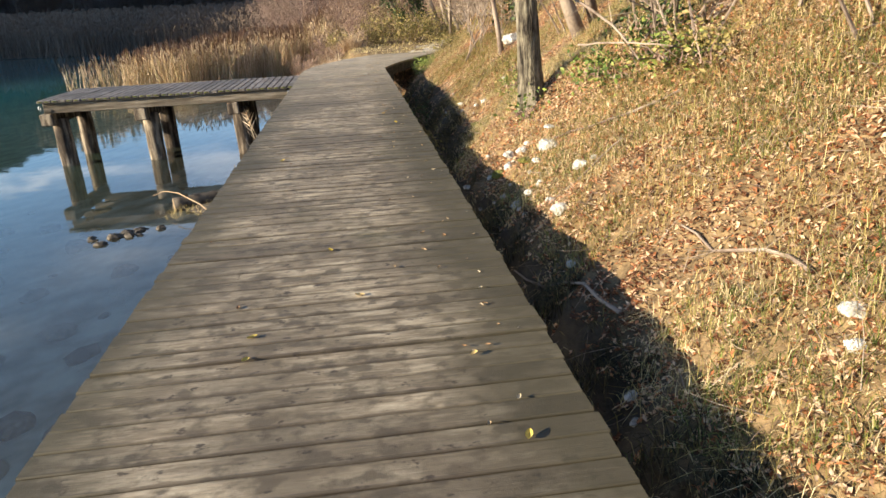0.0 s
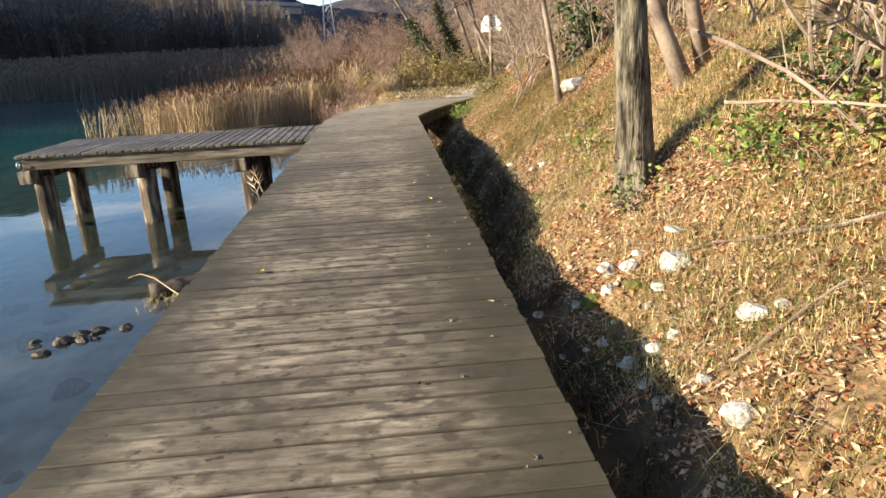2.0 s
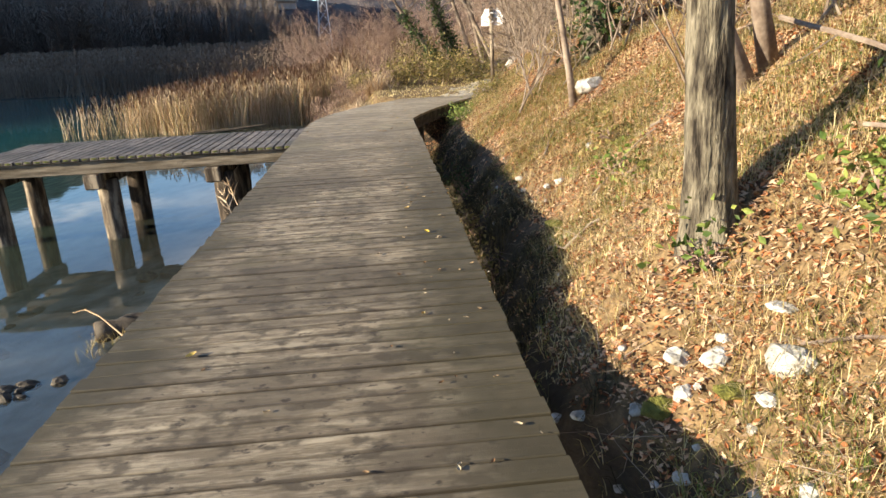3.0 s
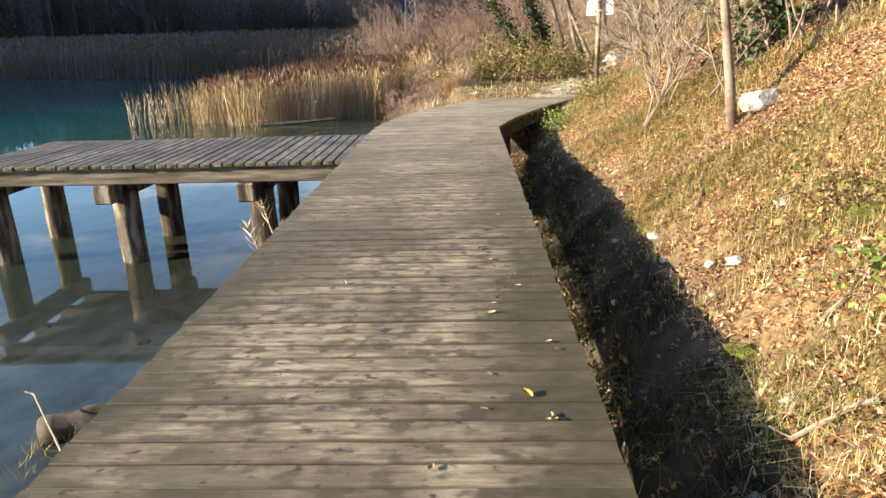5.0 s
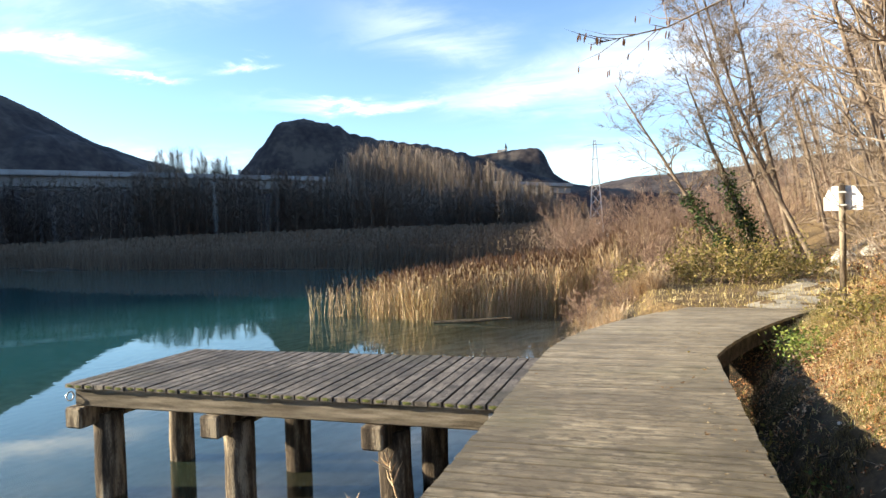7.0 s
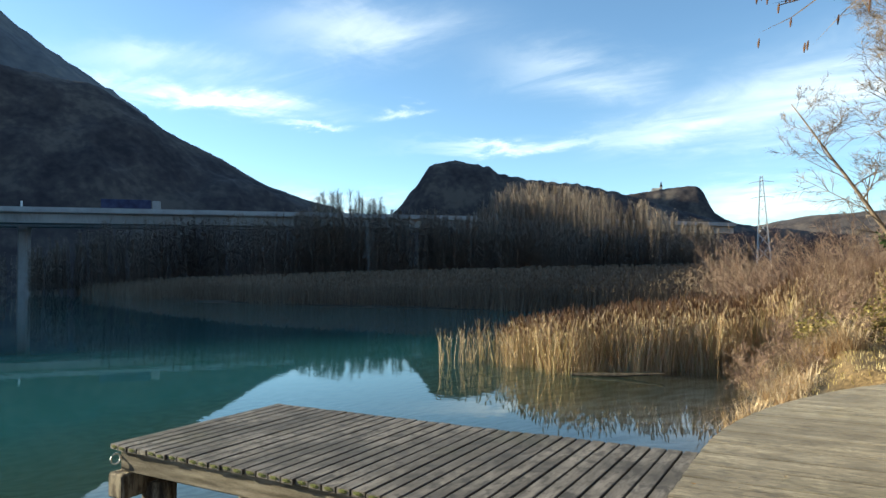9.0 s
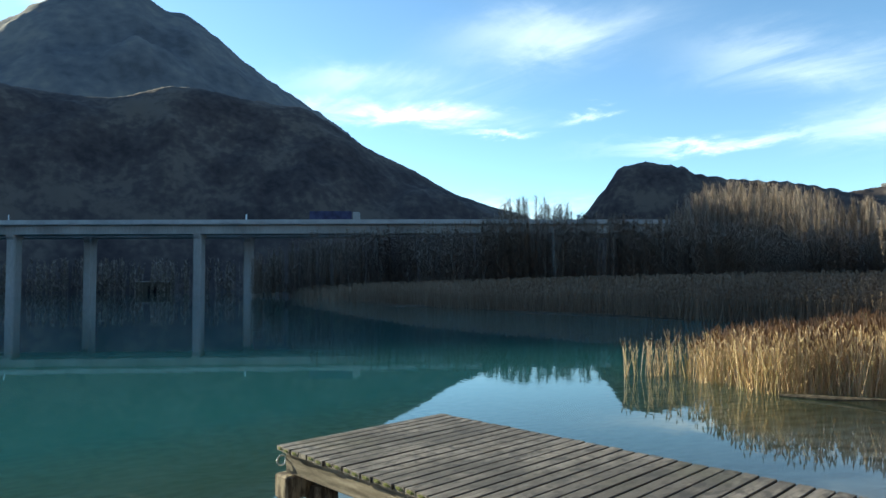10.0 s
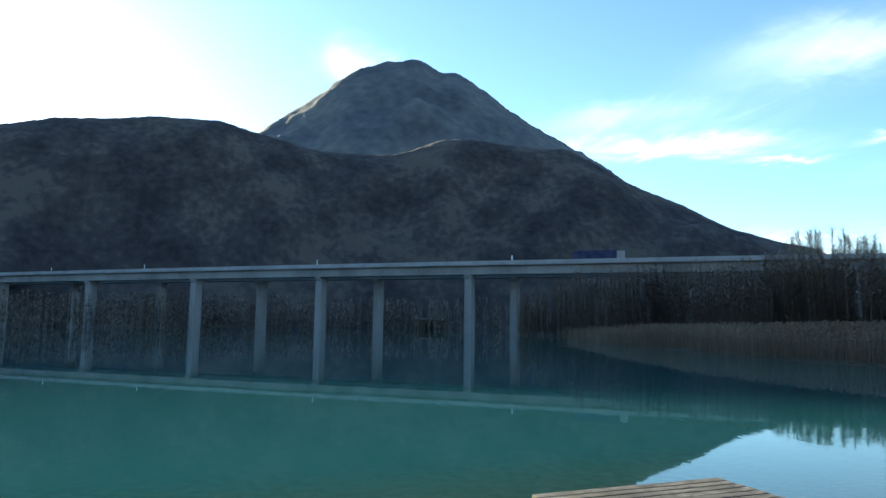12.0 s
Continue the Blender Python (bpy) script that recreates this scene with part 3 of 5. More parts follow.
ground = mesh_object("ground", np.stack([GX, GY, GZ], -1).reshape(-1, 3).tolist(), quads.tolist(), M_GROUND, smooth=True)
tagged(ground, "brown soil bank and stony lake bed under dry leaves", "ground", kind="structure")

wv = [(-2600, -2600, WATER), (1.5, -2600, WATER), (1.5, 2600, WATER), (-2600, 2600, WATER)]
lake = mesh_object("water", wv, [(0, 1, 2, 3)], M_WATER)
tagged(lake, "still blue-green lake water with clear shallows", "lake", kind="structure")

path_v, path_f = [], []
for k in range(26):
    y = 19.95 + k * 0.55
    c = 2.55 + 0.10 * k + 0.004 * k * k
    for j in range(7):
        x = c + (j - 3) * 0.22 * (1 + 0.1 * math.sin(k * 1.3 + j))
        path_v.append((x, y, ground_at(x, y) + 0.025 - 0.012 * abs(j - 3)))
    if k:
        for j in range(6):
            a = (k - 1) * 7 + j
            path_f.append((a, a + 1, a + 8, a + 7))
footpath = mesh_object("pavement", path_v, path_f, M_GRAVEL, smooth=True)
tagged(footpath, "pale gravel footpath leading on from the boardwalk", "footpath", kind="structure")


# ---------------- boardwalk ----------------
def deck_left(y):
    t = max(0.0, y - 14.9)
    return -1.0 + 0.072 * t * t


def deck_right(y):
    t = max(0.0, y - 15.2)
    return 1.0 + 0.25 * t + 0.04 * t * t


boardwalk = tagged(empty("boardwalk", (0, 8, 0)), "weathered grey-brown plank boardwalk strewn with a few leaves", "boardwalk", kind="structure")


def offset_children(parent):
    bpy.context.view_layer.update()
    return Matrix.Translation(-Vector(parent.location))


BW = offset_children(boardwalk)
rng = random.Random(3)


def stringer(name, edge, inset, y0, y1, z0, z1, thick):
    V, F = [], []
    ys = np.linspace(y0, y1, 40)
    for y in ys:
        x = edge(y) + inset
        for dx, z in ((0, z0), (thick, z0), (thick, z1), (0, z1)):
            V.append((x + dx, y, z))
    for k in range(len(ys) - 1):
        for s in range(4):
            a, b = k * 4 + s, k * 4 + (s + 1) % 4
            F.append((a, b, b + 4, a + 4))
    F += [(3, 2, 1, 0), tuple(4 * (len(ys) - 1) + s for s in range(4))]
    ob = mesh_object(name, V, F, M_DARKWOOD, boardwalk, "dark damp timber joist")
    ob.matrix_local = BW
    return ob


stringer("joist", deck_left, 0.06, -5, 20.05, -0.27, -0.047, 0.10)
stringer("joist", deck_right, -0.15, -5, 20.05, -0.27, -0.047, 0.10)
stringer("joist", lambda y: (deck_left(y) + deck_right(y)) / 2, -0.05, -5, 20.05, -0.27, -0.047, 0.10)
for k in range(9):
    y = -3.6 + k * 2.9
    for x in (deck_left(y) + 0.2, deck_right(y) - 0.26):
        V, F = [], []
        tube(V, F, [Vector((x, y, -0.272)), Vector((x, y, ground_at(x, y) - 0.3))], [0.085, 0.09], 10)
        o = mesh_object("support_post", V, F, M_DARKWOOD, boardwalk)
        o.matrix_local = BW

# ---------------- side dock ----------------
DX0, DX1, DY0, DY1, DZ = -6.06, -1.02, 12.72, 14.98, -0.045
dock = tagged(empty("dock", (-3.5, 13.8, WATER)), "small weathered plank landing dock on round timber posts", "dock")
DK = Matrix.Translation(-Vector(dock.location))


def dock_part(name, bm, mat, label=""):
    o = part(name, bm, mat, dock, label)
    o.matrix_local = DK
    return o


# The two middle beams are unseen, added to block sky in the water's reflection.
for y0 in (DY0 + 0.06, DY0 + 0.72, DY0 + 1.38, DY1 - 0.22):
    bm = box_bm(DX0 + 0.09, y0, DZ - 0.26, DX1 - 0.02, y0 + 0.14, DZ - 0.048, 0.012)
    dock_part("beam", bm, M_BEAM, "pale square-cut timber beam")
for x in (-5.97, -4.17, -2.33):
    dock_part("cap_beam", box_bm(x - 0.08, DY0 - 0.02, DZ - 0.50, x + 0.15, DY1 - 0.12, DZ - 0.263, 0.02), M_POST, "mossy timber cap beam")
for x in (-5.84, -4.06, -2.22):
    for y, r in ((13.12, 0.165), (14.36, 0.16)):
        V, F = [], []
        pts = [Vector((x + rng.uniform(-.01, .01), y, z)) for z in np.linspace(DZ - 0.40, -2.9, 8)]
        tube(V, F, pts, [r * rng.uniform(0.97, 1.03) for _ in pts], 18)
        o = mesh_object("post", V, F, M_POST, dock, "round bark-stained timber post", smooth=True)
        o.matrix_local = DK
bm = box_bm(DX1 - 0.13, DY0 + 0.045, DZ - 0.15, DX1 - 0.03, DY0 + 0.056, DZ - 0.09, 0.002)
dock_part("bracket", bm, M_STEEL, "pale metal bracket")
V, F = [], []
ring = [Vector((DX0 + 0.03, DY0 + 0.05 + 0.05 * math.sin(a), DZ - 0.15 + 0.05 * math.cos(a))) for a in np.linspace(0, 6.28, 14)]
tube(V, F, ring, [0.009] * len(ring), 6)
mesh_object("mooring_ring", V, F, M_STEEL, dock, "small metal mooring ring").matrix_local = DK


# ---------------- mountains ----------------
def profile(points, b):
    """Height angle of a ridge by bearing, eased between a few summits and saddles."""
    bs, es = zip(*sorted(points))
    return np.interp(b, bs, es)


def ridge(name, points, dist, foot, b0, b1, step, mat, label, rough=0.012, seed=0.0, rows=40, crest=0.04, trees=0.0016):
    """A mountain side rising from its foot to a crest that runs at the given distance."""
    bs = np.arange(b0, b1 + step, step)
    el = profile(points, bs)
    el = np.convolve(np.pad(el, 1, mode="edge"), (0.25, 0.5, 0.25), "valid")
    V, F = [], []
    for i, b in enumerate(bs):
        top = 1.5 + dist * math.tan(radians(float(el[i])))
        for j in range(rows + 6):
            t = j / (rows - 1)
            d = foot + (dist - foot) * t
            h = -3 + (top + 3) * (math.sin(min(t, 1.0) * math.pi / 2) ** 1.15) if t <= 1 else top - (t - 1) * (dist - foot) * 0.7
            p = at_bearing(float(b), d)
            q = Vector((p.x, p.y, 0)) * (3.0 / dist) * 4
            n = noise.fractal(q + Vector((seed, 0, 0)), 0.9, 2.1, 6)
            fade = min(1.0, t * 3) * max(crest, min(1.0, abs(1 - t) * 2.2))
            p.z = h + n * dist * rough * fade + noise.noise(Vector((p.x, p.y, 0)) * (110.0 / dist)) * dist * trees * min(1.0, t * 2)
            V.append(p)
    m = rows + 6
    for i in range(len(bs) - 1):
        for j in range(m - 1):
            a = i * m + j
            F.append((a, a + 1, a + m + 1, a + m))
    ob = mesh_object(name, V, F, mat, smooth=True)
    return tagged(ob, label, "mountain", kind="structure")


FRONT = [(36, 4.6), (40, 6.0), (45, 7.7), (49, 9.9), (53.5, 12.0), (58, 14.7), (63, 14.9), (66, 15.6), (69, 15.7), (73, 14.1), (80, 14.4), (85, 15.5),
         (88, 16.15), (93, 15.9), (97, 15.2), (100, 14.8), (103.5, 13.7), (112, 14.5), (125, 13.0), (140, 14), (170, 11), (200, 6)]
PEAK = [(40, 4), (49, 9), (53.5, 11.6), (58, 14.8), (63, 17.6), (66.5, 19.9), (67.8, 20.5), (69.3, 20.6), (71.3, 21.5), (74, 21.2), (78.3, 19.5), (82, 17.1),
        (85, 15.0), (92, 12), (100, 10)]
BLUFF = [(4, 3), (10, 5), (14.5, 6.55), (18.5, 7.6), (21, 7.9), (25, 8.6), (26, 9.3), (29, 9.95), (31.2, 9.6), (32.6, 7.5), (34.5, 5.3), (38, 3.5)]
CASTLE = [(-2, 2.6), (4, 3.5), (6.4, 3.9), (7.9, 4.9), (8.7, 6.95), (10, 7.05), (12.1, 6.85), (14.6, 6.6), (18, 5)]
LOW = [(-40, 6), (-12, 5.0), (-4, 4.3), (1, 4.2), (4, 3.7), (8, 3.0), (14, 2.0)]
ridge("backdrop_front_ridge", FRONT, 520, 395, 36, 200, 0.34, M_FOREST, "dark wooded mountain flank across the lake", 0.02, 1.0)
ridge("backdrop_peak", PEAK, 1250, 700, 40, 100, 0.3, M_HAZEFOREST, "tall hazy wooded mountain peak", 0.02, 7.0)
ridge("backdrop_bluff", BLUFF, 620, 560, 4, 38, 0.25, M_FOREST, "dark steep wooded bluff", 0.006, 13.0, trees=0.004)
ridge("backdrop_church_hill", CASTLE, 900, 830, -2, 18, 0.25, M_FOREST, "dark flat-topped hill with a church", 0.005, 19.0, trees=0.003)
ridge("backdrop_low_hill", LOW, 1500, 1000, -40, 14, 0.5, M_FOREST, "low distant wooded hill", 0.006, 23.0)
SOUTH = [(-175, 8), (-120, 10), (-70, 9), (-40, 6)]
ridge("backdrop_hill_behind", SOUTH, 700, 400, -175, -40, 2.0, M_FOREST, "wooded hillside behind the lake shore", 0.012, 29.0)

# church on the hill
cb = at_bearing(12.1, 896, 0)
cz = 1.5 + 900 * math.tan(radians(6.75))
church = tagged(empty("church", (cb.x, cb.y, cz - 4)), "small pale church with a dark pointed spire on a hilltop", "church")
church.scale = (0.7, 0.7, 0.7)


def church_part(name, bm, mat, label=""):
    o = part(name, bm, mat, church, label)
    return o


church_part("nave", box_bm(-9, -5, -6, 5, 5, 8, 0.2), M_CONCRETE)
bm = bmesh.new()
for x in (-9.5, 5.5):
    for p in ((x, -5.6, 8), (x, 5.6, 8), (x, 0, 12)):
        bm.verts.new(p)
bm.verts.ensure_lookup_table()
for f in ((0, 1, 2), (5, 4, 3), (0, 2, 5, 3), (2, 1, 4, 5), (1, 0, 3, 4)):
    bm.faces.new([bm.verts[i] for i in f])
church_part("roof", bm, M_CLIFF)
church_part("tower", box_bm(5.2, -2.2, -6, 9.2, 2.2, 14, 0.2), M_CONCRETE)
bm = bmesh.new()
bmesh.ops.create_cone(bm, segments=8, radius1=2.9, radius2=0.05, depth=10, cap_ends=True)
bmesh.ops.translate(bm, verts=bm.verts, vec=(7.2, 0, 19))
church_part("spire", bm, M_TYRE, "dark pointed spire")

# ---------------- motorway viaduct ----------------
B0, DPERP = 50.0, 215.0
nrm, along = direction(B0), direction(B0 + 90)
BC = Vector((0, 8, 0))


def on_bridge(s, off, z):
    """A place s metres along the viaduct (to the left), off metres behind its near edge."""
    d = DPERP + off + 0.00013 * s * s
    return BC + nrm * d + along * s + Vector((0, 0, z))


viaduct = tagged(empty("viaduct", on_bridge(60, 0, WATER)), "long pale concrete motorway viaduct on tall piers in the lake", "bridge")
VI = Matrix.Translation(-Vector(viaduct.location))


def sweep(name, section, mat, s0, s1, label="", step=12.0):
    V, F = [], []
    ss = np.arange(s0, s1 + 0.1, step)
    n = len(section)
    for s in ss:
        for off, z in section:
            V.append(on_bridge(float(s), off, z))
    for k in range(len(ss) - 1):
        for j in range(n):
            a, b = k * n + j, k * n + (j + 1) % n
            F.append((a, b, b + n, a + n))
    F += [tuple(range(n))[::-1], tuple(n * (len(ss) - 1) + j for j in range(n))]
    o = mesh_object(name, V, F, mat, viaduct, label)
    o.matrix_local = VI


TOPZ = 22.7
for off in (0.0, 15.5):
    sweep("deck_girder", [(off + 0.1, TOPZ - 1.0), (off + 0.1, TOPZ - 1.5), (off + 1.6, TOPZ - 1.8), (off + 1.8, TOPZ - 4.4), (off + 8.2, TOPZ - 4.4), (off + 8.4, TOPZ - 1.8),
                          (off + 11.4, TOPZ - 1.5), (off + 11.4, TOPZ - 1.0)], M_CONCRETE, -212, 420)
    sweep("parapet", [(off, TOPZ), (off, TOPZ - 1.25), (off + 0.25, TOPZ - 1.25), (off + 0.25, TOPZ)], M_PARAPET, -212, 420, "pale concrete parapet")
    sweep("parapet", [(off + 11.2, TOPZ), (off + 11.2, TOPZ - 0.98), (off + 11.4, TOPZ - 0.98), (off + 11.4, TOPZ)], M_PARAPET, -212, 420, "pale concrete parapet")
for off, shift, span in ((4.6, 5.5, 58.5), (19.8, -2.5, 54.0)):
    for k in range(-3, 7):
        s = shift + span * k
        c, u = on_bridge(s, off, 0), (on_bridge(s + 1, off, 0) - on_bridge(s - 1, off, 0)).normalized()
        w = Vector((-u.y, u.x, 0))
        V, F = [], []
        for z, g in ((-8, 1.0), (WATER + 16, 1.0), (TOPZ - 6.0, 1.0), (TOPZ - 5.2, 1.25), (TOPZ - 4.4, 1.35)):
            for a, b2 in ((-1, -.8), (-.75, -1), (.75, -1), (1, -.8), (1, .8), (.75, 1), (-.75, 1), (-1, .8)):
                V.append(c + u * a * 1.35 + w * b2 * 2.3 * g + Vector((0, 0, z)))
        for q in range(4):
            for j in range(8):
                a, b2 = q * 8 + j, q * 8 + (j + 1) % 8
                F.append((a, b2, b2 + 8, a + 8))
        o = mesh_object("pier", V, F, M_CONCRETE, viaduct)
        o.matrix_local = VI
for s in (48, 122, 205, 260, -60):
    o = part("sign_panel", box_bm(-0.4, -0.1, 0, 0.4, 0.1, 1.6, 0.02), M_WHITE, viaduct)
    o.matrix_local = VI @ Matrix.Translation(on_bridge(s, 0.12, TOPZ))

# lorry on the viaduct
lorry_place = on_bridge(215 * math.tan(radians(5.5)), 4.0, TOPZ - 1.0)
lorry = tagged(empty("lorry", lorry_place), "dark blue articulated lorry with a pale cab", "lorry")
lorry.rotation_euler = (0, 0, math.atan2(along.y, along.x))
part("trailer", box_bm(-6.0, -1.25, 1.1, 7.6, 1.25, 4.0, 0.08), M_TRUCK, lorry)
part("chassis", box_bm(-8.4, -0.5, 0.7, 7.4, 0.5, 1.09, 0.03), M_TYRE, lorry)
part("cab", box_bm(-8.6, -1.2, 0.9, -6.3, 1.2, 3.7, 0.18), M_CONCRETE, lorry, "pale driver's cab")
for x in (-7.6, -4.6, 4.4, 5.7, 7.0):
    for y in (-1.1, 1.1):
        bm = bmesh.new()
        bmesh.ops.create_cone(bm, segments=14, radius1=0.5, radius2=0.5, depth=0.3, cap_ends=True)
        bmesh.ops.rotate(bm, verts=bm.verts, matrix=Matrix.Rotation(radians(90), 3, "X"))
        bmesh.ops.translate(bm, verts=bm.verts, vec=(x, y, 0.5))
        wheel = part("wheel", bm, M_TYRE, lorry)
        bm = bmesh.new()
        bmesh.ops.create_cone(bm, segments=12, radius1=0.26, radius2=0.2, depth=0.34, cap_ends=True)
        bmesh.ops.rotate(bm, verts=bm.verts, matrix=Matrix.Rotation(radians(90), 3, "X"))
        bmesh.ops.translate(bm, verts=bm.verts, vec=(x, y, 0.5))
        part("rim", bm, M_STEEL, wheel, "grey steel rim")

# boathouse arch by the far shore
bh = at_bearing(69.7, 372, 0)
boathouse = tagged(empty("boathouse", (bh.x, bh.y, WATER)), "low grey stone boathouse with a dark arch", "boathouse")
boathouse.rotation_euler = (0, 0, radians(69.7))
part("wall", box_bm(-8, 0, -0.5, -2.6, 5, 5.2, 0.05), M_DARKWOOD, boathouse)
part("wall", box_bm(2.6, 0, -0.5, 8, 5, 5.2, 0.05), M_DARKWOOD, boathouse)
part("lintel", box_bm(-2.6, 0.02, 3.2, 2.6, 5, 5.2, 0.05), M_DARKWOOD, boathouse)
part("roof", box_bm(-8.6, -0.5, 5.2, 8.6, 5.5, 5.7, 0.1), M_CLIFF, boathouse)
part("back_wall", box_bm(-2.6, 4.6, -0.5, 2.6, 5, 3.2), M_TYRE, boathouse)

# lattice pylon
pb = at_bearing(4.3, 330, -1)
pylon = tagged(empty("pylon", tuple(pb)), "tall grey steel lattice power pylon", "pylon")
V, F = [], []
H = 46.0
for sx, sy in ((-1, -1), (1, -1), (1, 1), (-1, 1)):
    tube(V, F, [Vector((sx * 3.2, sy * 3.2, 0)), Vector((sx * 0.5, sy * 0.5, H))], [0.24, 0.18], 4)
lv = [H * (1 - 0.86 ** k) / (1 - 0.86 ** 12) for k in range(13)]
for k in range(12):
    a, b = 3.2 - 2.7 * lv[k] / H, 3.2 - 2.7 * lv[k + 1] / H
    for (p, q) in (((-1, -1), (1, -1)), ((1, -1), (1, 1)), ((1, 1), (-1, 1)), ((-1, 1), (-1, -1))):
        tube(V, F, [Vector((p[0] * a, p[1] * a, lv[k])), Vector((q[0] * b, q[1] * b, lv[k + 1]))], [0.08, 0.08], 3)
        tube(V, F, [Vector((q[0] * a, q[1] * a, lv[k])), Vector((p[0] * b, p[1] * b, lv[k + 1]))], [0.08, 0.08], 3)
mesh_object("mast", V, F, M_STEEL, pylon)
for z in (H - 3, H - 10):
    V, F = [], []
    tube(V, F, [Vector((-5, 0, z)), Vector((0, 0, z + 0.8)), Vector((5, 0, z))], [0.12, 0.2, 0.12], 4)
    mesh_object("cross_arm", V, F, M_STEEL, pylon)


# ---------------- trees ----------------
def twig(V, F, p, d, length, r, rng):
    """A thin twig that tapers to a point, with one bend."""
    d = d.normalized()
    u = d.orthogonal().normalized()
    w = d.cross(u)
    m = p + d * length * 0.5
    e = m + (d + Vector((rng.uniform(-.3, .3), rng.uniform(-.3, .3), rng.uniform(-.15, .35)))).normalized() * length * 0.5
    k = len(V)
    for c, q in ((p, r), (m, r * 0.7)):
        V.extend([c + u * q, c - u * q * 0.5 + w * q * 0.87, c - u * q * 0.5 - w * q * 0.87])
    V.append(e)
    for s in range(3):
        t = (s + 1) % 3
        F.append((k + s, k + t, k + 3 + t, k + 3 + s))
        F.append((k + 3 + s, k + 3 + t, k + 6))


def grow(V, F, p, d, length, r, depth, rng, sides, lift=0.05, spread=0.75, kids=(5, 8)):
    if depth <= 0:
        twig(V, F, p, d, length, r, rng)
        return
    steps = 5
    pts = wander(p, d, length, steps, rng, 0.16, lift)
    tube(V, F, pts, [r * (1 - 0.78 * k / steps) for k in range(steps + 1)], sides)
    for _ in range(rng.randint(*kids) + (6 if depth == 1 else 0)):
        t = rng.uniform(0.25, 1.0)
        k = min(int(t * steps), steps - 1)
        q = pts[k].lerp(pts[k + 1], t * steps - k)
        ax = (pts[k + 1] - pts[k]).normalized()
        side = ax.orthogonal().normalized()
        side.rotate(Matrix.Rotation(rng.uniform(0, 6.28), 3, ax))
        e = (ax * (1 - spread * 0.5) + side * spread * rng.uniform(0.6, 1.1)).normalized()
        grow(V, F, q, e, length * rng.uniform(0.35, 0.62) * (1.15 - 0.5 * t), r * rng.uniform(0.32, 0.5) * (1.1 - 0.6 * t) + 0.0032,
             depth - 1, rng, max(3, sides - 1), lift, spread, kids)


def leaf_cloud(V, F, rng, spots, count, size, spread):
    """Many small folded leaves scattered about the given spots."""
    for _ in range(count):
        c = rng.choice(spots) + Vector((rng.gauss(0, spread), rng.gauss(0, spread), rng.gauss(0, spread)))
        d = Vector((rng.uniform(-1, 1), rng.uniform(-1, 1), rng.uniform(-0.7, 0.7))).normalized()
        u = d.orthogonal().normalized()
        u.rotate(Matrix.Rotation(rng.uniform(0, 6.28), 3, d))
        w = d.cross(u)
        s = size * rng.uniform(0.6, 1.3)
        k = len(V)
        V.extend([c - d * s, c + u * s * 0.55 + w * s * 0.15, c + d * s, c - u * s * 0.55 + w * s * 0.15])
        F.append((k, k + 1, k + 2))
        F.append((k, k + 2, k + 3))


def bare_tree(seed, height, r, lean=(0, 0), depth=3, limbs=13, low=0.3, ivy=0.0, spread=0.75, bark=None, bend=0.05, catkins=0, lift=0.05, extra=7):
    rng = random.Random(seed)
    tree = empty("tree")
    V, F = [], []
    d = Vector((lean[0], lean[1], 1)).normalized()
    pts = wander(Vector((0, 0, -0.25)), d, height, 12, rng, bend, 0.01)
    rad = [r * (1.45 if k == 0 else 1.12 if k == 1 else 1.0) * (1 - 0.88 * k / 12) + 0.006 for k in range(13)]
    tube(V, F, pts, rad, 12 if r > 0.1 else 8)
    mesh_object("trunk", V, F, bark or (M_TWIG if r < 0.095 else M_BARK), tree, smooth=True)
    V, F = [], []
    tips = []
    limbs = limbs + extra
    for k in range(limbs):
        t = low + (1 - low) * (k + rng.uniform(0, 0.9)) / limbs
        i = min(int(t * 12), 11)
        q = pts[i].lerp(pts[i + 1], t * 12 - i)
        a = rng.uniform(0, 6.28)
        e = Vector((math.cos(a), math.sin(a), rng.uniform(0.25, 0.9))).normalized()
        grow(V, F, q, e, height * rng.uniform(0.16, 0.33) * (1.25 - 0.7 * t), rad[i] * rng.uniform(0.3, 0.5), depth - 1, rng, 5, lift, spread)
        tips.append(q + e * height * 0.15)
    mesh_object("crown", V, F, M_TWIG, tree, "bare twiggy branches")
    if ivy:
        V, F = [], []
        top = int(12 * ivy)
        spots = [pts[i].lerp(pts[i + 1], rng.random()) for i in range(top) for _ in range(6)]
        leaf_cloud(V, F, rng, spots, int(2600 * height * ivy / 5), 0.06, r * 0.7 + 0.09)
        mesh_object("ivy", V, F, M_IVY, tree, "dark green climbing ivy")
    if catkins:
        V, F = [], []
        for _ in range(catkins):
            q = rng.choice(tips) + Vector((rng.uniform(-.6, .6), rng.uniform(-.6, .6), rng.uniform(-.3, .2)))
            tube(V, F, [q, q - Vector((0.008, 0, 0.035)), q - Vector((0.012, 0, 0.075))], [0.005, 0.010, 0.004], 5)
        mesh_object("catkins", V, F, M_CATKIN, tree, "hanging reddish catkins")["kind"] = "stuff"
    return tree


def plant(tree, x, y, turn=0.0, size=1.0, label="", group="", sink=0.0):
    m = Matrix.Translation((x, y, ground_at(x, y) - sink)) @ Matrix.Rotation(radians(turn), 4, "Z") @ Matrix.Scale(size, 4)
    tree.matrix_basis = m
    return tagged(tree, label, "tree", group)


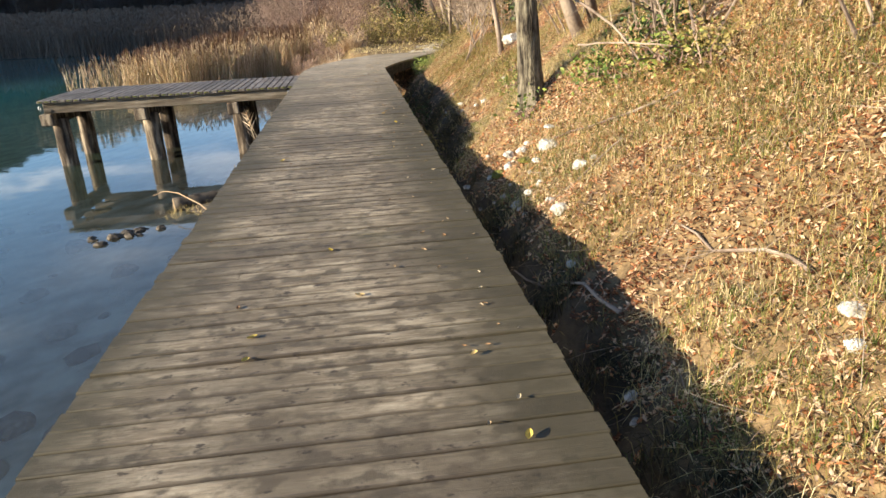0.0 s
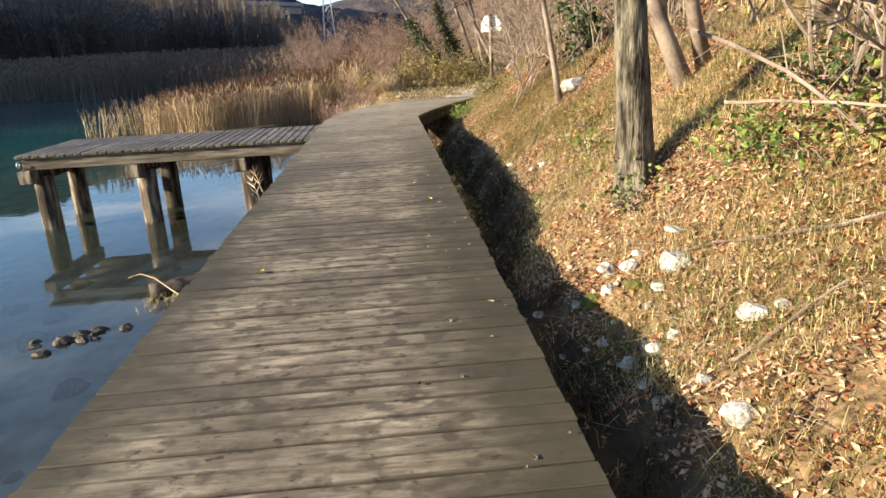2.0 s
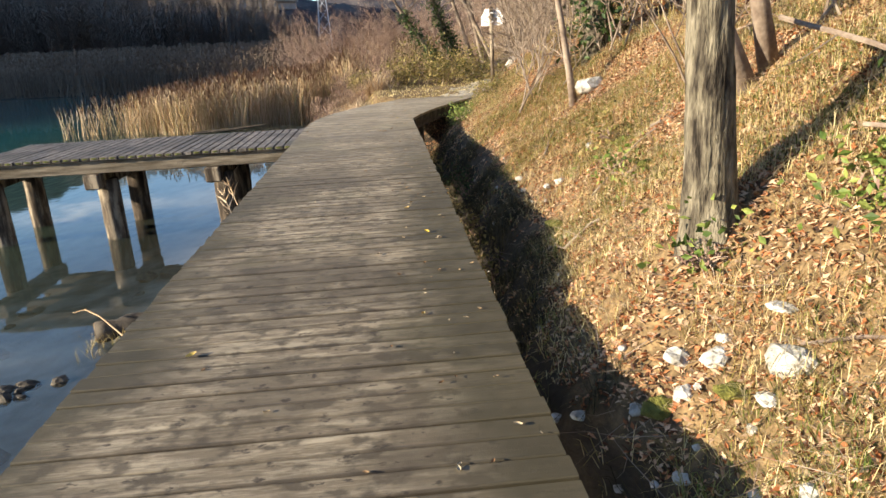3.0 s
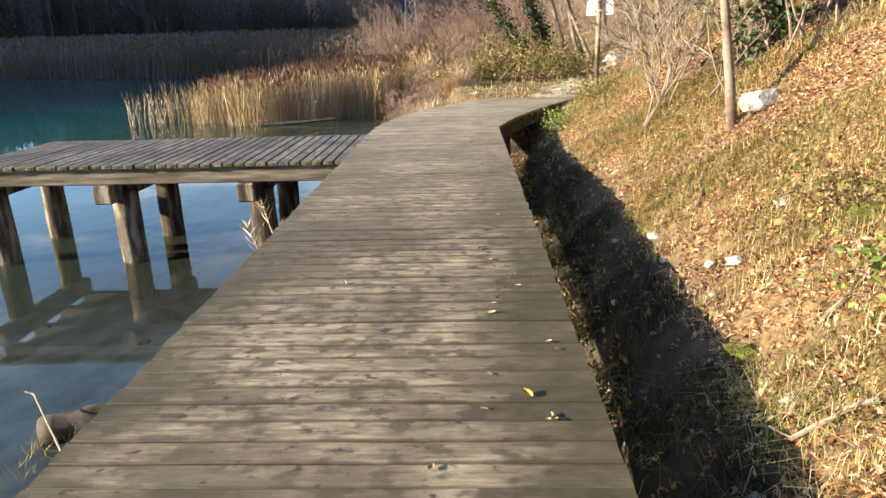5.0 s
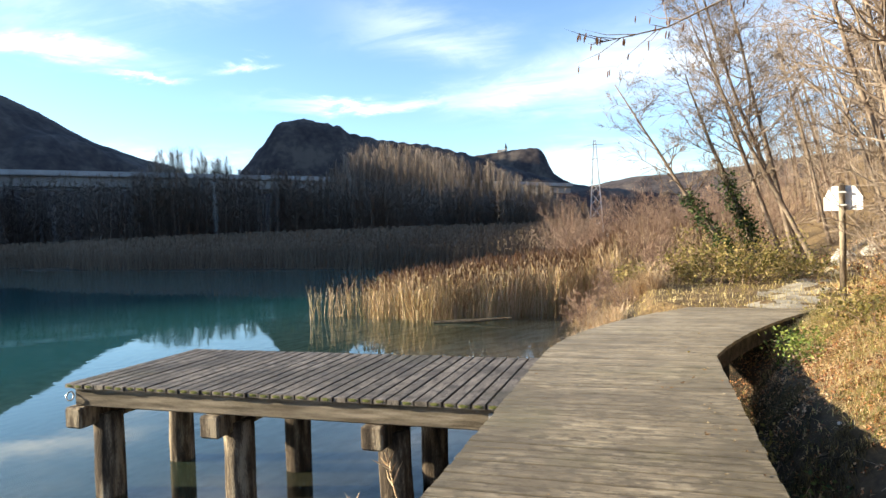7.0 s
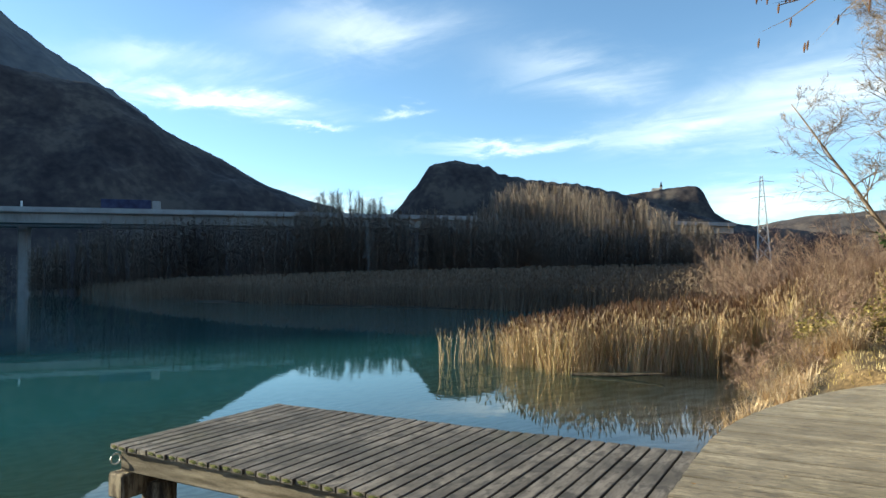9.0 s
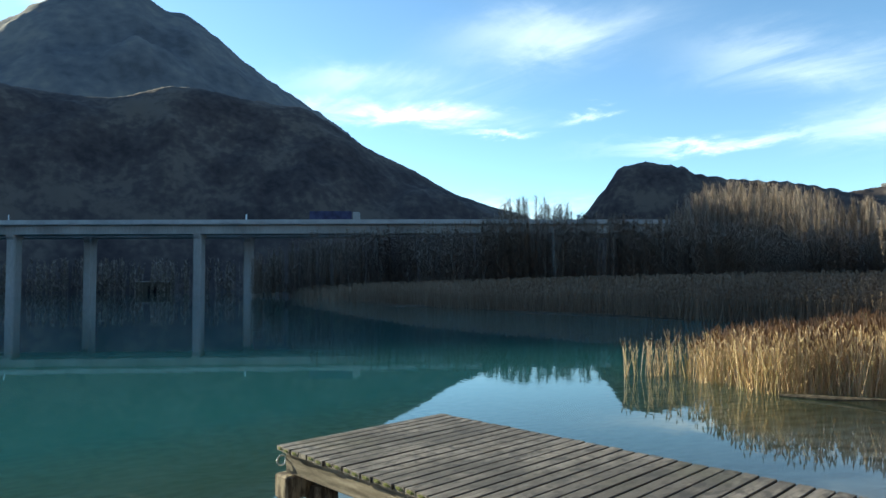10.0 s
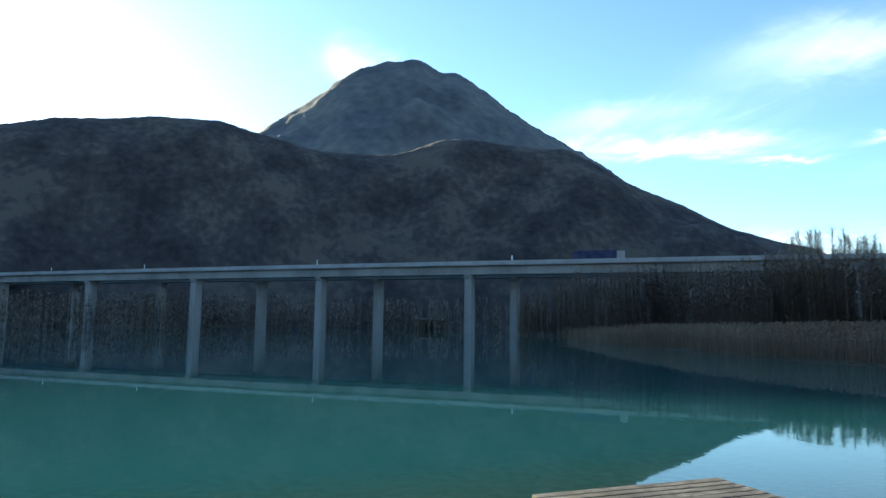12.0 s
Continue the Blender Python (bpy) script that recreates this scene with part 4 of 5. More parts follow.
# the tree beside the boardwalk, with furrowed bark
def furrowed_trunk(tree, r):
    trunk = [c for c in tree.children if c.name.startswith("trunk")][0]
    rng = random.Random(70)
    pts = wander(Vector((0, 0, -0.25)), Vector((-0.05, 0.03, 1)), 11.0, 88, rng, 0.006, 0.004)
    V, F, sides = [], [], 44
    for k, p in enumerate(pts):
        t = k / 88
        up = k * 0.125
        flare = 1 + 0.55 * math.exp(-up / 0.28) + 0.10 * math.exp(-up / 1.2)
        for j in range(sides):
            a = j / sides * 2 * math.pi
            o = Vector((math.cos(a), math.sin(a), 0))
            plate = noise.noise(Vector((o.x * 4.6, o.y * 4.6, up * 4.2)))
            fine = noise.noise(Vector((o.x * 11, o.y * 11, up * 7 + 5)))
            root = 0.16 * math.sin(a * 4 + 1.2) * math.exp(-up / 0.25)
            q = r * (1 - 0.86 * t) * flare * (1 + root) - 0.018 * max(0.0, 0.16 - abs(plate)) / 0.16 * (1 - t) + 0.010 * fine
            V.append(p + o * q)
    for k in range(88):
        for j in range(sides):
            n = (j + 1) % sides
            F.append((k * sides + j, k * sides + n, (k + 1) * sides + n, (k + 1) * sides + j))
    me = bpy.data.meshes.new("trunk")
    me.from_pydata(V, [], F)
    me.materials.append(M_BARK)
    me.polygons.foreach_set("use_smooth", [True] * len(F))
    trunk.data = me


big_tree = bare_tree(11, 11.0, 0.115, (-0.05, 0.03), 3, 12, 0.42, bend=0.01)
furrowed_trunk(big_tree, 0.115)
plant(big_tree, 2.04, 5.22, 0, 1, "grey rough-barked tree leaning over the leafy bank", sink=0.02)
plant(bare_tree(12, 8.0, 0.040, (-0.13, 0.05), 3, 12, 0.3), 3.03, 11.05, 0, 1, "slim bare tree on the leaf-strewn bank")
plant(bare_tree(13, 9.5, 0.072, (-0.38, 0.12), 3, 12, 0.35), 3.2, 6.95, 0, 1, "leaning bare tree with a twin trunk")
plant(bare_tree(14, 9.0, 0.055, (-0.28, 0.2), 3, 12, 0.35), 3.42, 7.1, 60, 1, "leaning bare tree beside its twin")
plant(bare_tree(15, 12.0, 0.17, (-0.08, 0.0), 3, 14, 0.4, ivy=0.45), 3.75, 12.4, 0, 1, "dark ivy-clad tree on the bank")
plant(bare_tree(16, 8.0, 0.09, (-0.6, 0.1), 3, 11, 0.35, ivy=0.42), 3.3, 30.6, 0, 1, "ivy-clad tree leaning over the marsh")
plant(bare_tree(17, 7.5, 0.12, (-0.42, -0.05), 3, 10, 0.35, ivy=0.5), 4.1, 31.4, 0, 1, "ivy-clad tree leaning over the marsh")
for k, (dx, dy) in enumerate(((0, 0), (0.35, 0.2), (-0.25, 0.3), (0.5, -0.2))):
    plant(bare_tree(20 + k, 12.5 - k, 0.085, (-0.33 - 0.05 * k, 0.0), 3, 13, 0.4, extra=14), 5.0 + dx, 31.0 + dy, 0, 1, "tall slim pale tree leaning in a clump", "clump of leaning trees")
alder = bare_tree(31, 11.5, 0.12, (-0.42, -0.05), 3, 15, 0.28, catkins=130)
plant(alder, 6.2, 19.5, 0, 1, "leaning bare alder hung with small catkins")
plant(bare_tree(32, 10.5, 0.09, (-0.45, 0.08), 3, 14, 0.3, catkins=60), 5.2, 17.3, 0, 1, "leaning bare alder hung with small catkins")
plant(bare_tree(34, 11.5, 0.10, (-0.40, -0.1), 3, 16, 0.25), 7.2, 17.4, 0, 1, "leaning bare tree high on the bank")
plant(bare_tree(35, 12.5, 0.11, (-0.36, 0.0), 3, 16, 0.28), 7.6, 21.5, 0, 1, "leaning bare tree high on the bank")
plant(bare_tree(36, 11.0, 0.09, (-0.34, 0.05), 3, 16, 0.25), 6.6, 25.0, 0, 1, "leaning bare tree high on the bank")
plant(bare_tree(33, 10.0, 0.08, (-0.30, 0.0), 3, 14, 0.3), 5.9, 22.5, 0, 1, "slim leaning bare tree above the footpath")

# branch with catkins reaching over the boardwalk
reach = bare_tree(37, 8.5, 0.075, (-0.25, -0.05), 3, 12, 0.4)
plant(reach, 4.6, 14.9, 0, 1, "bare alder with a branch of catkins over the boardwalk")
rng = random.Random(44)
base = Vector((4.6, 14.9, ground_at(4.6, 14.9)))
V, F, CV, CF = [], [], [], []
limb = [Vector(p) - base for p in ((3.9, 14.8, 3.9), (2.6, 14.5, 4.2), (1.4, 14.3, 3.95), (0.5, 14.1, 3.55), (-0.25, 13.95, 3.42))]
tube(V, F, limb, [0.03, 0.022, 0.014, 0.008, 0.004], 6)
for k in range(26):
    t = rng.uniform(0.8, 3.99)
    q = limb[int(t)].lerp(limb[int(t) + 1], t - int(t))
    e = Vector((rng.uniform(-0.9, 0.1), rng.uniform(-0.8, 0.8), rng.uniform(-0.35, 0.5))).normalized()
    L = rng.uniform(0.25, 0.7)
    twig(V, F, q, e, L, 0.006, rng)
    for _ in range(rng.randint(1, 3)):
        c = q + e * L * rng.uniform(0.5, 1.0) + Vector((rng.uniform(-.03, .03), rng.uniform(-.03, .03), 0))
        tube(CV, CF, [c, c - Vector((0.006, 0, 0.035)), c - Vector((0.009, 0, 0.07))], [0.004, 0.009, 0.004], 5)
mesh_object("overhanging_branch", V, F, M_TWIG, reach)
mesh_object("catkins", CV, CF, M_CATKIN, reach, "hanging reddish catkins")["kind"] = "stuff"

models = [bare_tree(40 + k, 9 + k % 3 * 2, 0.07 + 0.015 * (k % 3), (-0.25 + 0.04 * k, 0.05 * (k % 2)), 3, 13, 0.25, extra=0) for k in range(5)]
for m in models:
    tagged(m, "slim bare woodland tree on the slope", "tree", "woodland trees on the hillside")
rng = random.Random(77)
spots = []
while len(spots) < 52:
    y = rng.uniform(7, 62)
    x = rng.uniform(4.2, 24) + max(0, y - 20) * 0.05
    if y > 19 and x < 6.2 + 0.05 * (y - 20):
        continue
    if all((x - a) ** 2 + (y - b) ** 2 > 1.1 for a, b in spots):
        spots.append((x, y))
for k, (x, y) in enumerate(spots):
    m = Matrix.Translation((x, y, ground_at(x, y) - 0.1)) @ Matrix.Rotation(rng.uniform(-0.6, 0.6), 4, "Z")
    s = rng.uniform(0.75, 1.15)
    if k < len(models):
        models[k].scale = (s, s, s)
        models[k].matrix_basis = m @ Matrix.Scale(s, 4)
    else:
        copy_thing(models[k % len(models)], m)


# saplings and thickets on the bank
def sapling(seed, n, height, name="shrub", mat=None, fan=0.35, kids=(3, 5), lean=(-0.15, 0), slim=1.0):
    rng = random.Random(seed)
    ob = empty(name)
    for _ in range(n):
        V, F = [], []
        d = Vector((rng.gauss(lean[0], fan), rng.gauss(lean[1], fan), 1))
        grow(V, F, Vector((rng.gauss(0, 0.12), rng.gauss(0, 0.12), -0.05)), d, height * rng.uniform(0.6, 1.1), (0.008 + 0.0035 * height) * slim, 2, rng, 5, 0.03, 0.7, kids)
        mesh_object("stem", V, F, mat or M_TWIG, ob)
    return ob


thickets = [sapling(60 + k, 5, 1.6 + 0.5 * (k % 3)) for k in range(4)]
rng = random.Random(5)
places = [(3.3, 12.2), (3.8, 11.6), (3.9, 13.2), (4.3, 11.8), (3.2, 15.6), (4.1, 6.1), (3.7, 4.2), (4.0, 2.6), (3.3, 2.0), (2.75, 12.8), (3.0, 13.6), (2.95, 4.2), (3.15, 3.9), (3.0, 4.6), (3.3, 5.2), (3.5, 3.0), (3.4, 8.1), (3.3, 14.5), (3.7, 16.2), (3.6, 17.4), (4.0, 15.0), (4.2, 18.2), (4.4, 10.4),
          (4.6, 13), (3.9, 7.2), (4.5, 19.6), (5.0, 20.6), (5.4, 24.0), (5.6, 26.2), (5.8, 28.4), (4.8, 16.6)]
for k, (x, y) in enumerate(places):
    m = Matrix.Translation((x, y, ground_at(x, y))) @ Matrix.Rotation(rng.uniform(0, 6.28), 4, "Z")
    t = thickets[k] if k < 4 else copy_thing(thickets[k % 4], m)
    t.matrix_basis = m
    tagged(t, "thin bare saplings growing from the bank", "shrub", "saplings on the bank")

# willow scrub behind the reeds
scrub = [sapling(80 + k, 16, 4.2, "willow_shrub", M_SHRUB, 0.5, (5, 7), (0, 0)) for k in range(2)]
for k, (x, y, s) in enumerate(((-3.2, 50, 1.0), (-0.5, 47, 0.9), (-6.0, 56, 0.9), (1.0, 54, 1.1), (2.8, 44, 0.7), (0.2, 41, 0.6), (-0.6, 33.5, 0.55), (0.3, 30.8, 0.55), (5, 60, 1.1), (-1.2, 36.5, 0.75), (-2.2, 39, 0.85), (1.8, 35.5, 0.75), (3.2, 35, 0.8), (4.6, 38, 0.95), (0.8, 33, 0.7), (-4.5, 52, 1.0), (6, 43, 1.0), (2, 49, 1.0))):
    m = Matrix.Translation((x, y, ground_at(x, y))) @ Matrix.Rotation(k * 1.3, 4, "Z") @ Matrix.Scale(s, 4)
    t = scrub[k] if k < 2 else copy_thing(scrub[k % 2], Matrix.Translation((x, y, ground_at(x, y))) @ Matrix.Rotation(k * 1.3, 4, "Z"))
    t.matrix_basis = m
    tagged(t, "bare reddish willow scrub at the marsh edge", "shrub", "willow scrub")


# low brown scrub between the reeds and the boardwalk's end
low_scrub = sapling(140, 14, 1.1, "marsh_scrub", M_SHRUB, 0.75, (3, 5), (-0.2, 0), 0.6)
for k, (x, y, s) in enumerate(((-1.5, 26.4, 1.0), (-0.7, 25.0, 0.9), (-1.7, 28.2, 1.2), (-0.6, 27.6, 1.1), (0.2, 29.0, 1.3), (-1.2, 24.0, 0.7), (-0.2, 23.0, 0.6), (-1.0, 29.6, 1.4), (0.6, 25.6, 0.9))):
    turned = Matrix.Translation((x, y, max(ground_at(x, y), WATER))) @ Matrix.Rotation(k * 2.1, 4, "Z") @ Matrix.Scale(s, 4)
    t = low_scrub if k == 0 else copy_thing(low_scrub, turned)
    t.matrix_basis = turned
    tagged(t, "low tangle of bare brown marsh twigs", "shrub", "marsh scrub by the reeds")


# brambles with yellow-green leaves at the path
def bramble(seed, rx, ry, h, mat, leaves, size=0.045):
    rng = random.Random(seed)
    ob = empty("bramble_bush")
    V, F, spots = [], [], []
    for _ in range(60):
        a, r = rng.uniform(0, 6.28), math.sqrt(rng.random())
        p = Vector((math.cos(a) * r * rx, math.sin(a) * r * ry, 0))
        pts = wander(p, Vector((rng.gauss(0, .5), rng.gauss(0, .5), 1)), h * rng.uniform(0.6, 1.15) * (1.1 - 0.5 * r), 6, rng, 0.35, -0.12)
        tube(V, F, pts, [0.008 * (1 - k / 8) for k in range(7)], 3)
        spots += pts[2:]
    mesh_object("cane_tangle", V, F, M_SHRUB, ob)["kind"] = "stuff"
    V, F = [], []
    leaf_cloud(V, F, rng, spots, leaves, size, 0.10)
    mesh_object("foliage", V, F, mat, ob, "small yellow-green leaves")
    return ob


for k, (x, y, rx, ry, h, n, mt) in enumerate(((1.9, 26.2, 1.3, 1.0, 1.8, 2900, M_BUSH), (3.6, 27.6, 1.6, 1.2, 1.6, 2600, M_BUSH), (0.4, 26.6, 1.0, 0.9, 0.9, 1600, M_BUSH), (2.9, 16.2, 0.5, 1.1, 0.35, 1700, M_BUSH),
                                              (2.68, 4.5, 0.36, 0.4, 0.14, 800, M_GREENLEAF), (2.95, 3.9, 0.35, 0.4, 0.13, 600, M_GREENLEAF), (2.5, 7.4, 0.3, 0.4, 0.1, 350, M_GREENLEAF), (3.2, 4.6, 0.5, 0.5, 0.22, 700, M_IVY), (3.0, 3.5, 0.4, 0.4, 0.35, 700, M_BUSH), (2.85, 8.7, 0.35, 0.45, 0.14, 350, M_BUSH), (1.42, 8.5, 0.12, 0.5, 0.42, 500, M_BUSH),
                                              (1.5, 10.2, 0.12, 0.7, 0.4, 600, M_BUSH), (1.62, 12.6, 0.12, 0.9, 0.36, 500, M_IVY), (1.95, 5.08, 0.12, 0.08, 0.16, 160, M_GREENLEAF), (1.45, 14.6, 0.15, 0.6, 0.3, 500, M_BUSH), (2.25, 16.6, 0.35, 1.0, 0.2, 1500, M_GREENLEAF))):
    b = bramble(90 + k, rx, ry, h, mt, n, 0.045 if y > 20 else 0.026)
    b.location = (x, y, ground_at(x, y) - 0.03)
    tagged(b, "low tangle of yellow-green bramble leaves" if mt is M_BUSH else "low patch of fresh green leaves on the bank" if mt is M_GREENLEAF else "low dark green ivy patch on the bank", "bush", "brambles on the bank")


# ---------------- reeds ----------------
def settle(spots):
    """Sets scattered places on the ground, or on the water where that is higher."""
    a = np.array(spots)
    a[:, 2] = np.maximum(ground_height(a[:, 0], a[:, 1]), WATER)
    return [tuple(r) for r in a.tolist()]


def reed_bed(name, spots, rng, height, thick, leafy, label, mats):
    V, F, I = [], [], []
    for x, y, z, hh in spots:
        h = height * hh * rng.uniform(0.72, 1.12)
        lean = Vector((rng.gauss(0.04, 0.13), rng.gauss(0, 0.13), 1)).normalized()
        p0 = Vector((x, y, z - 0.15))
        p1 = p0 + lean * (h + 0.15)
        k = len(V)
        mat = 0 if rng.random() < 0.72 else 1
        a = rng.uniform(0, 6.28)
        for p, r in ((p0, thick), (p1, thick * 0.45)):
            for s in range(3):
                V.append(p + Vector((math.cos(a + s * 2.094), math.sin(a + s * 2.094), 0)) * r)
        for s in range(3):
            F.append((k + s, k + (s + 1) % 3, k + 3 + (s + 1) % 3, k + 3 + s))
            I.append(mat)
        for _ in range(leafy):
            t = rng.uniform(0.3, 0.92)
            q = p0.lerp(p1, t)
            b = rng.uniform(0, 6.28)
            o = Vector((math.cos(b), math.sin(b), 0))
            L = h * rng.uniform(0.14, 0.26)
            w = Vector((-o.y, o.x, 0)) * thick * 0.75
            mid = q + o * L * 0.32 + Vector((0, 0, L * 0.6))
            k = len(V)
            V.extend([q - w, q + w, mid + w, mid - w, q + o * L * 0.75 + Vector((0, 0, L * rng.uniform(0.5, 1.0)))])
            F.extend([(k, k + 1, k + 2, k + 3), (k + 3, k + 2, k + 4)])
            I.extend([mat, mat])
        if rng.random() < 0.7:
            k = len(V)
            L, w = h * 0.10 + 0.05, thick * 2.6
            e = (lean + Vector((rng.uniform(-.3, .3), rng.uniform(-.3, .3), 0))).normalized()
            V.extend([p1 - e * 0.04, p1 + e * L * 0.4 + Vector((w, 0, 0)), p1 + e * L * 0.4 + Vector((-w * .5, w * .8, 0)), p1 + e * L * 0.4 + Vector((-w * .5, -w * .8, 0)), p1 + e * L])
            F.extend([(k, k + 1, k + 2), (k, k + 2, k + 3), (k, k + 3, k + 1), (k + 4, k + 2, k + 1), (k + 4, k + 3, k + 2), (k + 4, k + 1, k + 3)])
            I.extend([2] * 6)
    return tagged(mesh_object(name, V, F, None, mats=mats, index=I), label, "reeds", kind="stuff")


rng = random.Random(21)
spots = []
while len(spots) < 8500:
    y = 27.6 + rng.random() ** 1.25 * 21
    left = -11.3 + 0.44 * max(0.0, y - 29.2) + 0.6 * math.sin(y * 1.3)
    x = rng.uniform(-11.6, -0.8)
    front = 28.3 + 0.55 * math.sin(x * 1.1) + 0.35 * math.sin(x * 2.9) + max(0, x + 5.0) * 0.55
    if y < front or x < left:
        continue
    clump = 0.5 + 0.5 * noise.noise(Vector((x * 0.9, y * 0.9, 3.0))) + 0.35 * noise.noise(Vector((x * 2.6, y * 2.6, 8.0)))
    if rng.random() > clump + 0.25 or (x < -9.4 and rng.random() < 0.5):
        continue
    tall = float(np.interp(x, [-11.3, -9.5, -7, -4, -1], [0.54, 0.64, 0.78, 0.86, 0.88]))
    spots.append((x, y, 0.0, tall * (0.82 + 0.32 * clump)))
spots = settle(spots)
reed_bed("reeds", spots, rng, 2.0, 0.010, 3, "tall golden dry reeds standing in the shallows", [M_REED, M_REEDGREEN, M_PLUME])
spots = []
for _ in range(2600):
    x, y = rng.uniform(-1.6, 3.4), rng.uniform(31, 48)
    spots.append((x, y, 0.0, rng.uniform(0.6, 1.05)))
spots = settle(spots)
reed_bed("marsh_grass", spots, rng, 1.6, 0.008, 4, "dry straw-coloured marsh grass and sedge", [M_REED, M_SHRUB, M_PLUME])
fb = np.random.RandomState(5).uniform(4, 60, 30000)
ft = np.random.RandomState(6).uniform(0, 1, 30000) ** 1.6
near_d = np.interp(fb, [4, 14, 24, 34, 45, 55, 60], [50, 52, 56, 66, 80, 118, 155])
far_d = np.interp(fb, [4, 14, 24, 34, 45, 55, 60], [130, 130, 135, 140, 150, 185, 210])
fd = near_d + (far_d - near_d) * ft
fx, fy = -np.sin(np.radians(fb)) * fd, 8 + np.cos(np.radians(fb)) * fd
inland = shore_distance(fx, fy)
ok = (inland > 0.2) & (fx < -7)
spots = settle(list(zip(fx[ok].tolist(), fy[ok].tolist(), [0.0] * int(ok.sum()), np.minimum(1.0, 0.7 + inland[ok] / 30).tolist()))[:12000])
reed_bed("far_reeds", spots, rng, 2.7, 0.04, 1, "wide bed of dull brown reeds in shade on the far shore", [M_SHADEREED, M_SHADEREED, M_SHADEREED])


# ---------------- far woods ----------------
def far_wood(name, count, b0, b1, dist, top, rng, label, upright=0.16, twigs=46, thick=0.10, low=0.05, spread=30, mat=None):
    """Slender leafless trees, each a stem with many steep twigs."""
    V, F = [], []
    for _ in range(count):
        b = rng.uniform(b0, b1)
        d = float(dist(b)) + rng.random() ** 1.5 * spread
        p = at_bearing(b, d)
        p.z = max(ground_at(p.x, p.y), WATER)
        h = (1.5 + d * math.tan(radians(float(top(b)))) - p.z) * rng.uniform(0.72, 1.03)
        if h < 1:
            continue
        tip = p + Vector((rng.gauss(0, 0.05) * h, rng.gauss(0, 0.05) * h, h))
        tube(V, F, [p, tip], [0.006 * h + 0.02, 0.02], 3)
        for _ in range(twigs):
            t = rng.uniform(low, 0.96)
            q = p.lerp(tip, t)
            a = rng.uniform(0, 6.28)
            L = h * rng.uniform(0.10, 0.24) * (1.1 - 0.6 * t)
            o = Vector((math.cos(a) * upright * 3, math.sin(a) * upright * 3, rng.uniform(0.6, 1))).normalized() * L
            w = Vector((-math.sin(a), math.cos(a), 0)) * thick * rng.uniform(0.6, 1.2)
            k = len(V)
            V.extend([q - w, q + w, q + o])
            F.append((k, k + 1, k + 2))
    return tagged(mesh_object(name, V, F, mat or M_FARTREE), label, "woods", kind="stuff")


rng = random.Random(8)
far_wood("poplar_row", 440, 7.5, 29, lambda b: np.interp(b, [8, 26], [215, 150]), lambda b: np.interp(b, [7.5, 11, 13, 18, 22, 24.5, 26.5, 29], [3.6, 5.0, 5.9, 7.2, 7.9, 7.6, 6.2, 4.6]), rng,
         "row of tall bare poplars on the far shore", 0.13, 300, 0.04, mat=M_SUNTWIG)
far_wood("shore_woods", 850, 5, 62, lambda b: np.interp(b, [5, 25, 45, 62], [140, 132, 145, 185]), lambda b: np.interp(b, [5, 10, 14, 26, 30, 36, 41, 44, 52, 57, 60, 62], [2.4, 3.4, 4.1, 5.2, 5.8, 6.0, 6.0, 5.6, 5.1, 4.7, 3.4, 2.4]), rng,
         "dense bare grey woods along the far shore", 0.6, 360, 0.045)
far_wood("background_trees", 60, 34.5, 41.5, lambda b: 290, lambda b: np.interp(b, [34.5, 37.4, 41.5], [6.3, 7.7, 7.4]), rng, "bare trees behind the viaduct", 0.36, 420, 0.05, 0.35, mat=M_SUNTWIG)
far_wood("shore_scrub", 500, 60, 104, lambda b: np.interp(b, [60, 75, 86, 91, 104], [340, 380, 370, 295, 285]), lambda b: 2.3, rng, "grey scrub at the mountain's foot", 0.35, 40, 0.25, 0.02, 20)


# dead weeds at the boardwalk's edge
weed = sapling(120, 3, 0.5, "dead_weed", M_REED, 0.4, (1, 2), slim=0.3)
for k, (x, y, s) in enumerate(((-1.25, 11.6, 1.0), (-1.3, 10.7, 0.8), (-1.22, 8.3, 0.7), (-1.35, 12.3, 0.9))):
    z = max(ground_at(x, y), WATER)
    m = Matrix.Translation((x, y, z)) @ Matrix.Rotation(k * 1.9, 4, "Z") @ Matrix.Scale(1.6 + s, 4)
    t = weed if k == 0 else copy_thing(weed, m)
    t.matrix_basis = m
    tagged(t, "thin pale dead weed rising from the shallows", "weed", "dead weeds")


# ---------------- sign ----------------
rng = random.Random(18)
V, F = [], []
for _ in range(360):
    y = rng.uniform(22, 130)
    x = 8 + 0.06 * (y - 20) + rng.random() ** 1.3 * (20 + 0.45 * y)
    p = Vector((x, y, ground_at(x, y) - 0.2))
    h = rng.uniform(6, 12)
    tip = p + Vector((rng.gauss(-0.15, 0.08) * h, rng.gauss(0, 0.05) * h, h))
    tube(V, F, [p, p.lerp(tip, 0.5) + Vector((0.02 * h, 0, 0)), tip], [0.011 * h, 0.007 * h, 0.01], 4)
    for _ in range(75):
        t = rng.uniform(0.2, 1.0)
        q = p.lerp(tip, t)
        d = Vector((rng.gauss(0, 1), rng.gauss(0, 1), rng.uniform(0.2, 1.2))).normalized()
        twig(V, F, q + d * h * 0.05 * rng.random(), d, h * rng.uniform(0.08, 0.26) * (1.2 - 0.6 * t), 0.017, rng)
tagged(mesh_object("hillside_woods", V, F, M_TWIG), "dense bare brown woods covering the hillside", "woods", kind="stuff")

